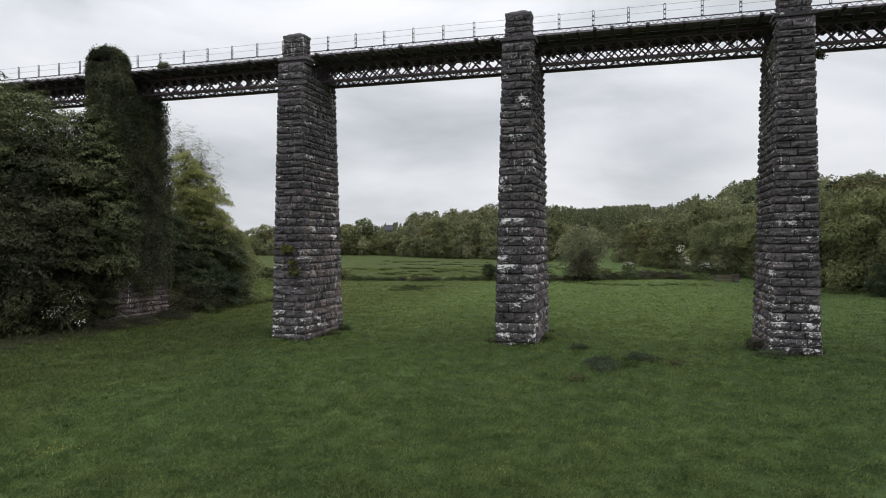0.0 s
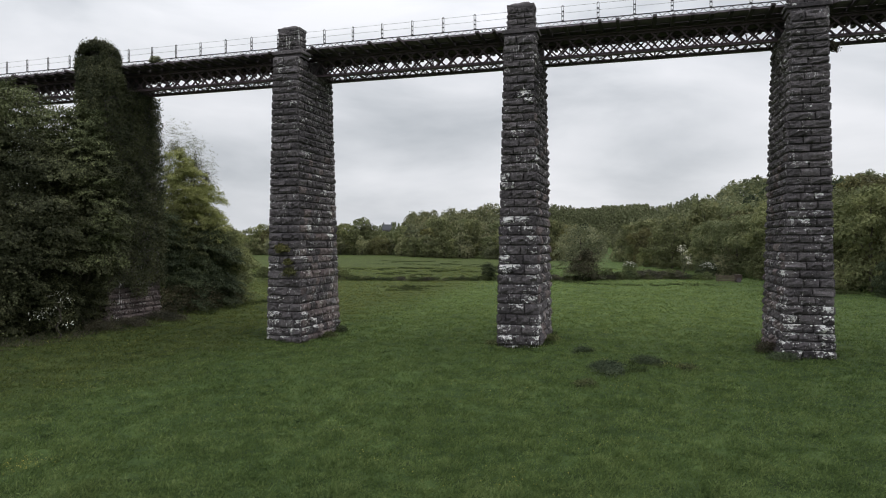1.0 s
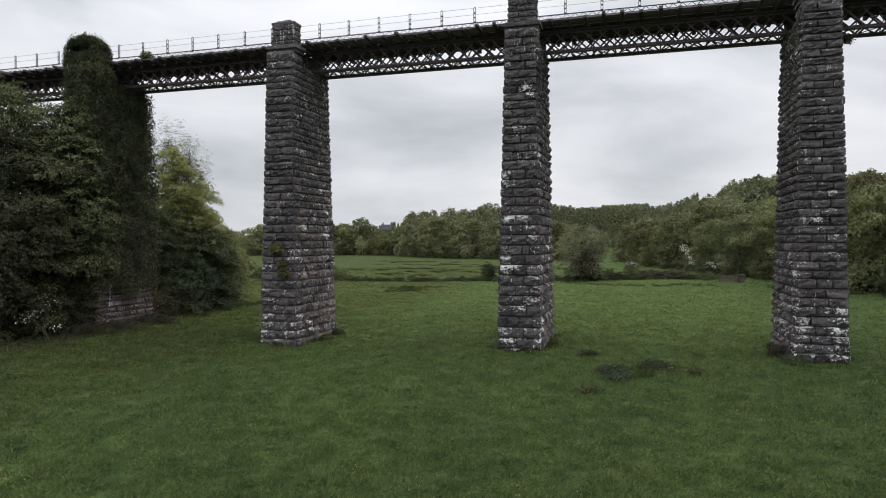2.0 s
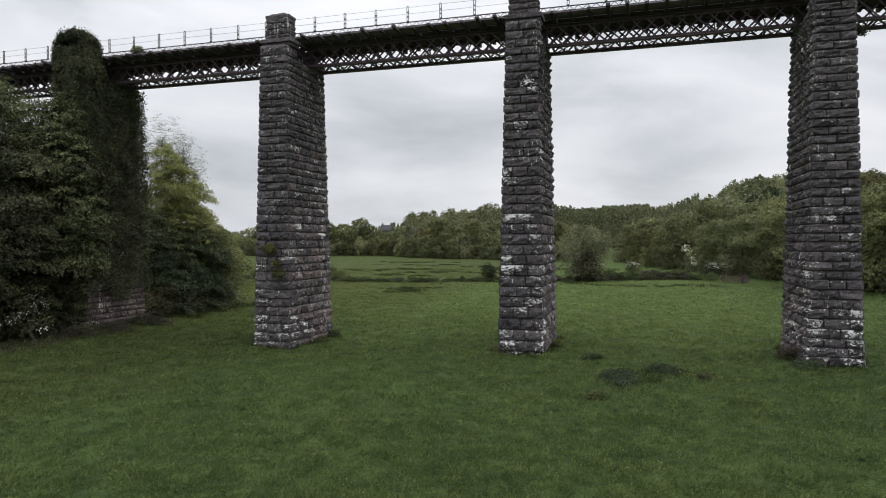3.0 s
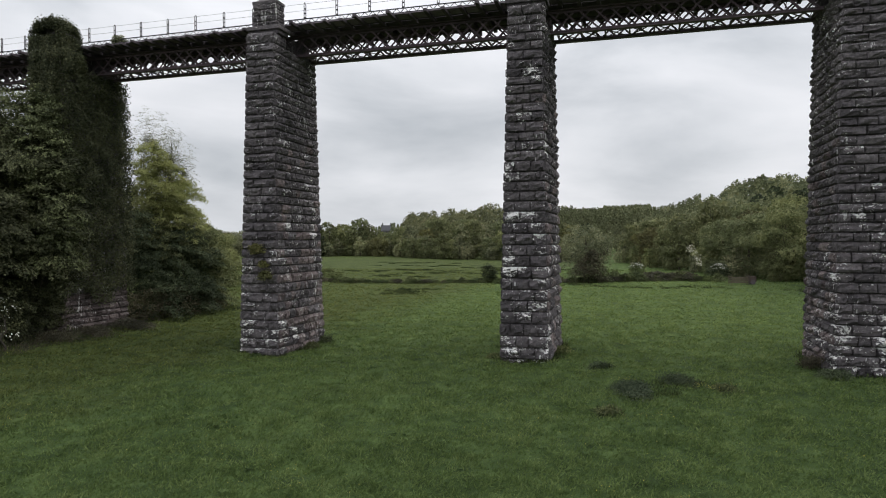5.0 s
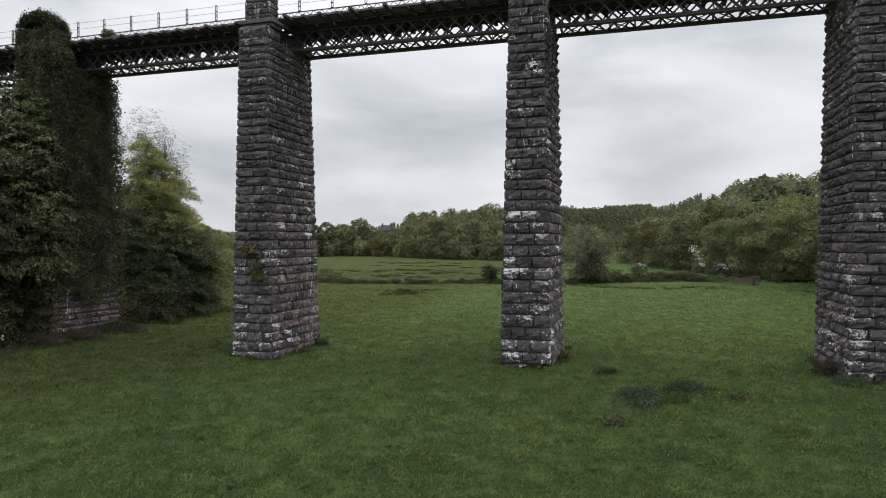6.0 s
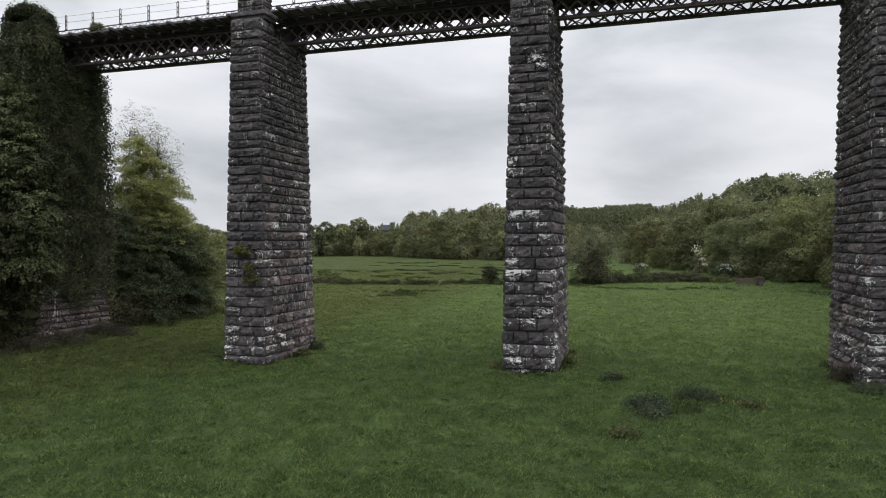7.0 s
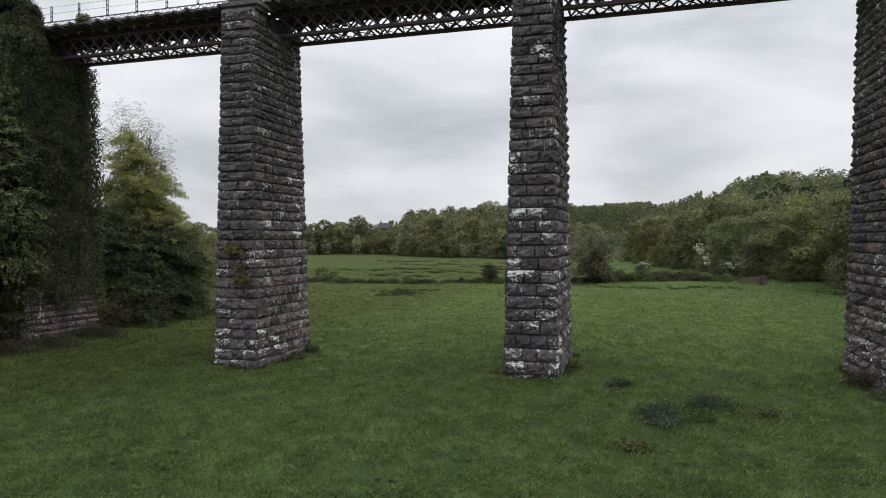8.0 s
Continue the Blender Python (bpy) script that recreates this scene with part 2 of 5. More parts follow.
g_col = mix(gn, gl, 0.8, g_col, ramp(gn, gl, g_c, [(0.32, (0.4, 0.42, 0.4)), (0.68, (1.65, 1.6, 1.5))]), "MULTIPLY")
g_dry_shaded = dry_shaded_side(gn, gl, g_pos)
g_col = mix(gn, gl, g_dry_shaded, g_col, (0.84, 0.74, 0.7), "MULTIPLY")
g_col = mix(gn, gl, 1.0, g_col, sward_tone(gn, gl, g_pos), "MULTIPLY")
gl.new(g_col, gb.inputs["Base Color"])
gb.inputs["Roughness"].default_value = 0.95
gb.inputs["Specular IOR Level"].default_value = 0.1
bump(gn, gl, gb, mix(gn, gl, 0.5, g_b, g_c), 1.0, 0.075)


# ---- building helpers ----
def np_mesh(name, verts, faces, mat, smooth=False):
    verts = np.asarray(verts, dtype=np.float32).reshape(-1, 3)
    faces = np.asarray(faces, dtype=np.int32)
    me = bpy.data.meshes.new(name)
    k = faces.shape[1]
    me.vertices.add(len(verts))
    me.vertices.foreach_set("co", verts.ravel())
    me.loops.add(faces.size)
    me.loops.foreach_set("vertex_index", faces.ravel())
    me.polygons.add(len(faces))
    me.polygons.foreach_set("loop_start", np.arange(0, faces.size, k, dtype=np.int32))
    me.polygons.foreach_set("use_smooth", np.full(len(faces), smooth))
    me.update(calc_edges=True)
    me.materials.append(mat)
    return me


def bm_mesh(name, bm, mat):
    me = bpy.data.meshes.new(name)
    bm.to_mesh(me)
    bm.free()
    me.materials.append(mat)
    return me


def part(name, data, parent, label="", m=None, kind=""):
    """Links a mesh as one object under a thing or a part."""
    ob = new(name, data)
    ob.parent = parent
    if m is not None:
        ob.matrix_basis = m
    return tagged(ob, label, kind=kind)


def box_bm(sx, sy, sz, bevel=0.0, centre=(0, 0, 0)):
    bm = bmesh.new()
    bmesh.ops.create_cube(bm, size=1)
    bmesh.ops.scale(bm, vec=(sx, sy, sz), verts=bm.verts)
    if bevel:
        bmesh.ops.bevel(bm, geom=bm.edges[:], offset=bevel, segments=1, affect="EDGES")
    bmesh.ops.translate(bm, vec=centre, verts=bm.verts)
    return bm


def smoothstep(a, b, v):
    t = np.clip((np.asarray(v, dtype=float) - a) / (b - a), 0, 1)
    return t * t * (3 - 2 * t)


def land(x, y):
    """Height of the ground."""
    x, y = np.asarray(x, dtype=float), np.asarray(y, dtype=float)
    z = -0.33 + 0.1 * smoothstep(-17, -9, x) * smoothstep(26, 33, y) * (1 - smoothstep(38, 60, y))
    z = z - 0.32 * np.exp(-((x + 20.4) / 5) ** 2 - ((y - 34) / 6) ** 2) - 0.1 * np.exp(-((x + 6.0) / 4) ** 2 - ((y - 33) / 4) ** 2)
    z = z + 0.30 * (1 - smoothstep(-36, -28, x)) * smoothstep(26, 34, y) * (1 - smoothstep(50, 80, y))
    z = z + 0.05 * np.sin(x * 0.31 + 0.7 * np.sin(y * 0.23)) * np.sin(y * 0.27 + 1.3)
    r = np.hypot(x, y) + 1e-6
    az = np.degrees(np.arctan2(x, y))
    front = smoothstep(-120, 20, y)
    z = z + front * 10.0 * np.exp(-((x + 80) / 60) ** 2 - ((y - 350) / 62) ** 2)
    z = z + front * 3.0 * np.exp(-((x + 131) / 26) ** 2 - ((y - 345) / 30) ** 2)
    z = z + front * 18.0 * smoothstep(250, 520, r) * smoothstep(-23, 2.5, az)
    z = z + front * 17.0 * smoothstep(95, 300, r) * smoothstep(-2, 10, az) * smoothstep(2, 46, x)
    z = z + 10.0 * smoothstep(420, 900, r) * (1 - smoothstep(-14, 4, az))
    return z


def relief(x, y):
    """Small hummocks in the turf."""
    x, y = np.asarray(x, dtype=float), np.asarray(y, dtype=float)
    z = [noise.noise((a * 0.55, b * 0.55, 0.0)) * 0.12 + noise.noise((a * 1.4, b * 1.4, 3.0)) * 0.09 for a, b in zip(x.ravel(), y.ravel())]
    return np.array(z).reshape(x.shape)


def hz(x, y):
    return float(land(x, y))


# ---- ground: one sheet to the horizon ----
def spread(lo, a, b, hi, step, grow):
    mid = np.arange(a, b + step / 2, step)
    out, d, v = [], step, b
    while v < hi:
        d *= grow
        v += d
        out.append(v)
    left, d, v = [], step, a
    while v > lo:
        d *= grow
        v -= d
        left.append(v)
    return np.concatenate([left[::-1], mid, out])


gx = spread(-4000, -40, 32, 4000, 0.5, 1.12)
gy = spread(-4000, 6, 64, 4500, 0.5, 1.10)
GX, GY = np.meshgrid(gx, gy)
GZ = land(GX, GY)
GZ = GZ + relief(GX, GY)
nx, ny = len(gx), len(gy)
idx = np.arange(nx * ny).reshape(ny, nx)
quads = np.stack([idx[:-1, :-1], idx[:-1, 1:], idx[1:, 1:], idx[1:, :-1]], -1).reshape(-1, 4)
ground = new("ground", np_mesh("ground", np.stack([GX, GY, GZ], -1), quads, GRASS, True))
tagged(ground, "lush uneven green meadow grass under a viaduct", "ground", kind="structure")


# ---- leaves ----
def leaf_quads(c, out, up, length, width):
    """Rhombic leaves, folded a little: c base points, out directions, up normals."""
    out = out / (np.linalg.norm(out, axis=1, keepdims=True) + 1e-9)
    side = np.cross(out, up)
    side /= np.linalg.norm(side, axis=1, keepdims=True) + 1e-9
    nrm = np.cross(side, out)
    L, W = length[:, None], width[:, None]
    mid = c + out * L * 0.45 + nrm * L * 0.10
    v = np.stack([c, mid + side * W * 0.5, c + out * L - nrm * L * 0.05, mid - side * W * 0.5], 1)
    return v


def quads_of(n):
    return np.arange(n * 4, dtype=np.int32).reshape(-1, 4)


def spray_leaves(rng, blobs, sprays, per, spray_r, leaf, shell=0.45, flat=0.5, low=-0.75, ragged=0.25):
    """Leaves in sprays on the outer part of a union of ellipsoids (x, y, z, rx, ry, rz)."""
    blobs = np.array(blobs, dtype=float)
    wt = (blobs[:, 3] * blobs[:, 4] * blobs[:, 5]) ** (2 / 3)
    pick = rng.choice(len(blobs), sprays, p=wt / wt.sum())
    d = rng.normal(size=(sprays, 3))
    d /= np.linalg.norm(d, axis=1, keepdims=True)
    d[:, 2] = np.where(d[:, 2] < low, -d[:, 2], d[:, 2])
    rad = (1 - shell * rng.random(sprays) ** 1.6) * (1 + ragged * rng.normal(size=sprays) * 0.5)
    c = blobs[pick, :3] + d * blobs[pick, 3:] * rad[:, None]
    # one spray: leaves on a drooping disc
    n = sprays * per
    ci = np.repeat(np.arange(sprays), per)
    ang = rng.random(n) * 2 * np.pi
    rr = np.sqrt(rng.random(n)) * spray_r * (0.6 + 0.8 * np.repeat(rng.random(sprays), per))
    dn = d[ci]
    up = dn * flat + np.array([0, 0, 1.0])
    up /= np.linalg.norm(up, axis=1, keepdims=True)
    a = np.cross(up, rng.normal(size=(sprays, 3))[ci])
    a /= np.linalg.norm(a, axis=1, keepdims=True) + 1e-9
    b = np.cross(up, a)
    off = a * (np.cos(ang) * rr)[:, None] + b * (np.sin(ang) * rr)[:, None]
    p = c[ci] + off + rng.normal(size=(n, 3)) * spray_r * 0.09
    p[:, 2] -= 0.35 * rr * rr / spray_r
    out = off + dn * 0.3 * spray_r + rng.normal(size=(n, 3)) * spray_r * 0.4 + np.array([0, 0, -0.25 * spray_r])
    nup = up + rng.normal(size=(n, 3)) * 0.45
    ln = leaf * (0.65 + 0.7 * rng.random(n))
    return leaf_quads(p, out, nup, ln, ln * (0.55 + 0.3 * rng.random(n)))


def lobe_leaves(rng, lobes, n, leaf, loose=0.85, lump=0.12, low=-0.6):
    """Leaves that lie over a union of lobes, shingled along their outer surface."""
    B = np.array(lobes, dtype=float)
    wt = (B[:, 3] * B[:, 4] * B[:, 5]) ** (2 / 3)
    pick = rng.choice(len(B), int(n * 1.7), p=wt / wt.sum())
    d = rng.normal(size=(len(pick), 3))
    d /= np.linalg.norm(d, axis=1, keepdims=True)
    keep = d[:, 2] > low
    d, pick = d[keep], pick[keep]
    # small heads of twigs on each lobe, uneven in size
    heads = rng.normal(size=(26, 3))
    heads /= np.linalg.norm(heads, axis=1, keepdims=True)
    near = (d @ heads.T).max(1)
    rad = 0.84 + lump * 5.0 * (near - 0.86) + lump * 0.55 * rng.normal(size=len(d))
    p = B[pick, :3] + d * B[pick, 3:] * rad[:, None]
    inside = np.zeros(len(p), bool)
    for k in range(len(B)):
        q = (p - B[k, :3]) / B[k, 3:]
        inside |= ((q * q).sum(1) < 0.62) & (pick != k)
    deep = rng.random(len(p)) < 0.16
    p = np.where(deep[:, None], B[pick, :3] + (p - B[pick, :3]) * rng.uniform(0.5, 0.8, len(p))[:, None], p)
    p, d, deep = p[~inside][:n], (d / B[pick, 3:])[~inside][:n], deep[~inside][:n]
    d /= np.linalg.norm(d, axis=1, keepdims=True)
    m = len(p)
    nrm = d + rng.normal(size=(m, 3)) * loose * 0.6
    out = np.cross(nrm, rng.normal(size=(m, 3))) + np.array([0, 0, -0.35]) + d * 0.25
    ln = leaf * rng.uniform(0.6, 1.4, m) * np.where(deep, 2.4, 1.0)
    return leaf_quads(p, out, nrm, ln, ln * rng.uniform(0.55, 0.9, m))


def bough_leaves(rng, blobs, boughs, per, size, leaf, low=-0.55, droop=0.55):
    """Domed, drooping leafy boughs that stand out from a union of ellipsoids, with gaps between them."""
    B = np.array(blobs, dtype=float)
    wt = (B[:, 3] * B[:, 4] * B[:, 5]) ** (2 / 3)
    pick = rng.choice(len(B), boughs * 2, p=wt / wt.sum())
    d = rng.normal(size=(len(pick), 3))
    d /= np.linalg.norm(d, axis=1, keepdims=True)
    d[:, 2] = np.where(d[:, 2] < low, -d[:, 2], d[:, 2])
    c = B[pick, :3] + d * B[pick, 3:] * (0.8 + 0.26 * rng.random(len(pick)))[:, None]
    inside = np.zeros(len(c), bool)
    for k in range(len(B)):
        q = (c - B[k, :3]) / B[k, 3:]
        inside |= ((q * q).sum(1) < 0.6) & (pick != k)
    c, d = c[~inside][:boughs], d[~inside][:boughs]
    nb = len(c)
    h = d * np.array([1, 1, 0.25]) + rng.normal(size=(nb, 3)) * np.array([0.4, 0.4, 0.15])
    h /= np.linalg.norm(h, axis=1, keepdims=True)
    s = np.cross(h, np.array([0, 0, 1.0]) + rng.normal(size=(nb, 3)) * 0.2)
    s /= np.linalg.norm(s, axis=1, keepdims=True)
    L = size * (0.5 + 0.9 * rng.random(nb))
    cnt = np.maximum(6, (per * (L / size) ** 1.5).astype(int))
    ci = np.repeat(np.arange(nb), cnt)
    m = len(ci)
    u = rng.random(m) * 1.15 - 0.15
    w = (rng.random(m) - 0.5) * 1.3 * np.sqrt(np.clip(1.02 - u * u, 0, 1))
    # fingers: leaves gather along a few twigs of the bough
    w = w + 0.10 * np.sin(w * 14 + ci)
    p = c[ci] + h[ci] * (u * L[ci])[:, None] + s[ci] * (w * L[ci])[:, None] + rng.normal(size=(m, 3)) * np.array([0.05, 0.05, 0.07])
    p[:, 2] -= droop * L[ci] * (u * np.abs(u) * 0.7 + 0.9 * w * w)
    nrm = h[ci] * (0.35 + 0.7 * np.clip(u, 0, 1))[:, None] + s[ci] * (w * 1.1)[:, None] + np.array([0, 0, 0.85]) + rng.normal(size=(m, 3)) * 0.3
    out = h[ci] * 0.7 + s[ci] * (w * 1.4)[:, None] + rng.normal(size=(m, 3)) * 0.4 + np.array([0, 0, -0.6])
    ln = leaf * rng.uniform(0.6, 1.35, m)
    return leaf_quads(p, out, nrm, ln, ln * rng.uniform(0.6, 0.9, m))


def limb_rings(pts, radii, sides=7):
    """A tapering limb along pts."""
    pts = [Vector(p) for p in pts]
    vs, fs = [], []
    for i, (p, r) in enumerate(zip(pts, radii)):
        d = (pts[min(i + 1, len(pts) - 1)] - pts[max(i - 1, 0)]).normalized()
        u = d.orthogonal().normalized()
        w = d.cross(u)
        for k in range(sides):
            t = 2 * math.pi * k / sides
            vs.append(p + (u * math.cos(t) + w * math.sin(t)) * r)
    for i in range(len(pts) - 1):
        for k in range(sides):
            a, b = i * sides + k, i * sides + (k + 1) % sides
            fs.append((a, b, b + sides, a + sides))
    return np.array(vs), np.array(fs)


def limbs_mesh(name, limbs, mat):
    vs, fs, o = [], [], 0
    for pts, radii in limbs:
        v, f = limb_rings(pts, radii)
        vs.append(v)
        fs.append(f + o)
        o += len(v)
    return np_mesh(name, np.concatenate(vs), np.concatenate(fs), mat, True)


def trunk_limbs(rng, base, top, r, blobs, twigs=0):
    """A trunk from base to top and a limb into each blob."""
    base, top = np.array(base, float), np.array(top, float)
    ts = np.linspace(0, 1, 6)
    wob = rng.normal(size=(6, 3)) * 0.12 * np.array([1, 1, 0.2])
    wob[0] = 0
    tp = base + (top - base) * ts[:, None] + wob
    limbs = [(tp, r * (1 - 0.8 * ts) * np.where(ts == 0, 1.35, 1))]
    for bl in blobs:
        e = np.array(bl[:3])
        k = rng.integers(1, 4)
        s = tp[k]
        m = (s + e) / 2 + np.array([0, 0, -0.05 * np.linalg.norm(e - s)])
        rr = r * (0.5 - 0.1 * k)
        limbs.append(([s, m, e], [rr, rr * 0.6, rr * 0.2]))
        for _ in range(twigs):
            f = rng.uniform(0.1, 1.0)
            w = m * (1 - f) + e * f
            q = w + rng.normal(size=3) * np.array(bl[3:]) * 0.34 + np.array([0, 0, 0.3 * bl[5] * rng.random()])
            limbs.append(([w, (w + q) / 2 + rng.normal(size=3) * 0.16 - np.array([0, 0, 0.12]), q], [rr * 0.3, rr * 0.2, rr * 0.08]))
    return limbs


def make_tree(name, label, category, rng, base, height, r, blobs, mat, sprays, per, spray_r, leaf, twigs=0, group="", boughs=None, **kw):
    """A tree with trunk and crown as parts; blobs are in world places."""
    e = new(name)
    bx, by = base
    e.location = (bx, by, hz(bx, by))
    o = np.array(e.location)
    bl = [tuple(np.array(b[:3]) - o) + tuple(b[3:]) for b in blobs]
    part("trunk", limbs_mesh("trunk", trunk_limbs(rng, (0, 0, -0.3), (0, 0, height * 0.8), r, bl, twigs), BARK), e)
    v = spray_leaves(rng, [q[:3] + tuple(a * (0.66 if boughs else 1.0) for a in q[3:]) for q in bl], sprays, per, spray_r, leaf, **kw)
    if boughs:
        v = np.concatenate([v, bough_leaves(rng, bl, *boughs)])
    v[:, :, 2] = np.maximum(v[:, :, 2], -0.1)
    part("crown", np_mesh("crown", v, quads_of(len(v)), mat), e)
    return tagged(e, label, category, group)


# ---- viaduct: piers ----
SPAN = 14.15
PIER_X = [-48.75, -34.8, -20.45, -6.22, 7.87, 22.02]
BODY_TOP, CORNICE_Z = 15.86, 16.58


def half_w(z):
    return 1.16 - 0.0225 * (z + 0.4)


def front_y(z):
    return 32.74 + 0.012 * z


def rear_y(z):
    return 37.88 - 0.018 * z


def block_template(rng, depth):
    """A rock-faced block in a unit box, its outer face at y = -0.5; depth is its scale along y."""
    px = [-0.5, -0.44, -0.25, -0.02, 0.22, 0.43, 0.5]
    k = len(px) + 4
    ring = [(x, -0.5) for x in px] + [(0.5, -0.5 + 0.2 / depth), (0.5, 0.5), (-0.5, 0.5), (-0.5, -0.5 + 0.2 / depth)]
    levels = [(-0.5, 0.0), (-0.4, 0.76), (-0.14, 1.0), (0.14, 0.98), (0.38, 0.66), (0.5, 0.0)]
    seed = rng.uniform(0, 100)
    tilt, lean = rng.uniform(-0.03, 0.03), rng.uniform(-0.04, 0.03)
    vs = []
    for z, bulge in levels:
        for i, (x, y) in enumerate(ring):
            q = noise.noise((x * 2.2 + seed, z * 1.6, seed)) * 0.13 + noise.noise((x * 4.2 + seed, z * 3.2, 9.0)) * 0.15 + rng.uniform(-0.03, 0.03)
            x2, y2 = x, y
            if i < 7:
                e = 0.6 if i in (0, 6) else 0.92 if i in (1, 5) else 1.0
                f = bulge * e
                y2 = y + (0.06 * (1 - f) - f * (0.09 + 0.72 * q + tilt * x * 2 + lean * z * 2)) / depth
            if i in (0, 6, 7, 10):
                x2 = x - math.copysign(0.022 * (1 - bulge) - 0.055 * bulge * (0.5 + q * 6), x)
            vs.append((x2, y2, z + rng.uniform(-0.012, 0.012)))
    fs = []
    for j in range(len(levels) - 1):
        for i in range(k):
            a, b = j * k + i, j * k + (i + 1) % k
            fs.append((a, b, b + k, a + k))
    n0 = len(vs)
    vs += [(0, 0, -0.487), (0, 0, 0.487)]
    top = (len(levels) - 1) * k
    for i in range(0, k - 1, 2):
        fs.append((n0, (i + 2) % k, i + 1, i))
        fs.append((n0 + 1, top + i, top + i + 1, top + (i + 2) % k))
    return np.array(vs), np.array(fs)


rng_b = np.random.default_rng(11)
TEMPLATES = [block_template(rng_b, 0.42) for _ in range(12)] + [block_template(rng_b, 0.78) for _ in range(12)]
CAP_BLOCK = [np_mesh("cap_stone", v, f, STONE) for v, f in (block_template(rng_b, 0.3) for _ in range(6))]
BLOCK_MESH = {}
for b_mat in (STONE, STONE_LICHEN, STONE_WARM, STONE_WALL):
    BLOCK_MESH[b_mat.name] = [np_mesh("stone", v, f, b_mat) for v, f in TEMPLATES]


PLAIN_BLOCK = (np.array([(sx * 0.5, y, sz * k) for y, k in ((0.5, 0.5), (-0.45, 0.5), (-0.6, 0.36)) for sz in (-1, 1) for sx in (-sz, sz)]),
               np.array([(0, 1, 2, 3)] + [(4 * j + k, 4 * j + 4 + k, 4 * j + 4 + (k + 1) % 4, 4 * j + (k + 1) % 4) for j in (0, 1) for k in range(4)] + [(8, 11, 10, 9)]))
COURSE = [(0.5, 0.006), (0.36, 0.0), (0.49, 0.005), (0.57, 0.0095), (0.445, 0.0055), (0.5, 0.006)]


def courses(rng, h0, less):
    z, out = -0.75, []
    while z < CORNICE_Z - 0.2:
        h = h0 - less * (z + 0.6) + rng.uniform(-0.04, 0.04)
        if z + h > CORNICE_Z - 0.25:
            h = CORNICE_Z - z
        out.append((z, h))
        z += h
    return out


def split(rng, length, want, last=()):
    """Lengths of the stones in one course, its joints kept off those of the course below."""
    best, far = None, -1.0
    for _ in range(6):
        n = max(1, round(length / want + rng.uniform(-0.6, 0.6)))
        w = rng.uniform(0.6, 1.4, n)
        w = w / w.sum() * length
        cuts = np.cumsum(w)[:-1]
        d = min((abs(c - q) for c in cuts for q in last), default=1.0)
        if d > far:
            best, far = w, d
    return best


def pier_blocks(rng, h0, less):
    """Blocks of one pier in its own frame: (face, matrix, height above base)."""
    out, joints = [], ()
    for k, (z, h) in enumerate(courses(rng, h0, less)):
        zc = z + h / 2
        w, yf = half_w(zc), front_y(zc)
        upper = z + h > BODY_TOP + 0.25
        yr = 34.25 if upper else rear_y(zc)
        d1 = 0.42 if k % 2 else 0.78
        d2 = 0.78 if k % 2 else 0.42
        d2 = 0.3 if upper else d2

        def put(face, cx, cy, length, depth, turn):
            proud = rng.uniform(-0.035, 0.035)
            lean = rng.uniform(-1.2, 1.2)
            tip = rng.uniform(-0.35, 0.35)
            out.append((face, Matrix.Translation((cx, cy, zc)) @ Matrix.Rotation(radians(turn + lean * 0.3), 4, "Z")
                        @ Matrix.Rotation(radians(tip), 4, "Y") @ Matrix.Translation((0, -proud, 0)) @ Matrix.Diagonal((length, depth, h - 0.018, 1)), zc))
        x = -w
        ws = split(rng, 2 * w, 0.66, joints)
        joints = np.cumsum(ws)[:-1]
        for ln in ws:
            put("front", x + ln / 2, yf + d1 / 2, ln, d1, 0)
            x += ln
        x = -w
        for ln in split(rng, 2 * w, 1.0):
            put("rear", x + ln / 2, yr - d2 / 2, ln, d2, 180)
            x += ln
        mid = yr - yf - 0.04
        if upper:
            x = -w
            for ln in split(rng, 2 * w, 0.9):
                put("rear", x + ln / 2, 37.62, ln, 0.42, 180)
                x += ln
        if mid > 0.15:
            for face, sx, turn in (("right", w - 0.2, 90), ("left", -w + 0.2, -90)):
                y = yf + 0.02
                for ln in split(rng, mid, 0.66):
                    put(face, sx, y + ln / 2, ln, 0.4, turn)
                    y += ln
    return out


def tapered_core():
    vs = []
    for z, yr in ((-0.9, rear_y(-0.9)), (BODY_TOP, rear_y(BODY_TOP)), (BODY_TOP, 34.25), (CORNICE_Z, 34.25)):
        w, i = half_w(z) - 0.085, 0.085
        vs += [(-w, front_y(z) + i, z), (w, front_y(z) + i, z), (w, yr - i, z), (-w, yr - i, z)]
    fs = [(3, 2, 1, 0)]
    for j in (0, 4, 8):
        fs += [(j + a, j + (a + 1) % 4, j + 4 + (a + 1) % 4, j + 4 + a) for a in range(4)]
    fs.append((12, 13, 14, 15))
    w, o = half_w(16.2) - 0.08, len(vs)
    vs += [(x, y, z) for z in (BODY_TOP - 0.2, CORNICE_Z) for x, y in ((-w, 37.3), (w, 37.3), (w, 37.74), (-w, 37.74))]
    fs += [(o + a, o + (a + 1) % 4, o + 4 + (a + 1) % 4, o + 4 + a) for a in range(4)] + [(o + 4, o + 5, o + 6, o + 7)]
    return np_mesh("mortar_core", vs, fs, MORTAR)


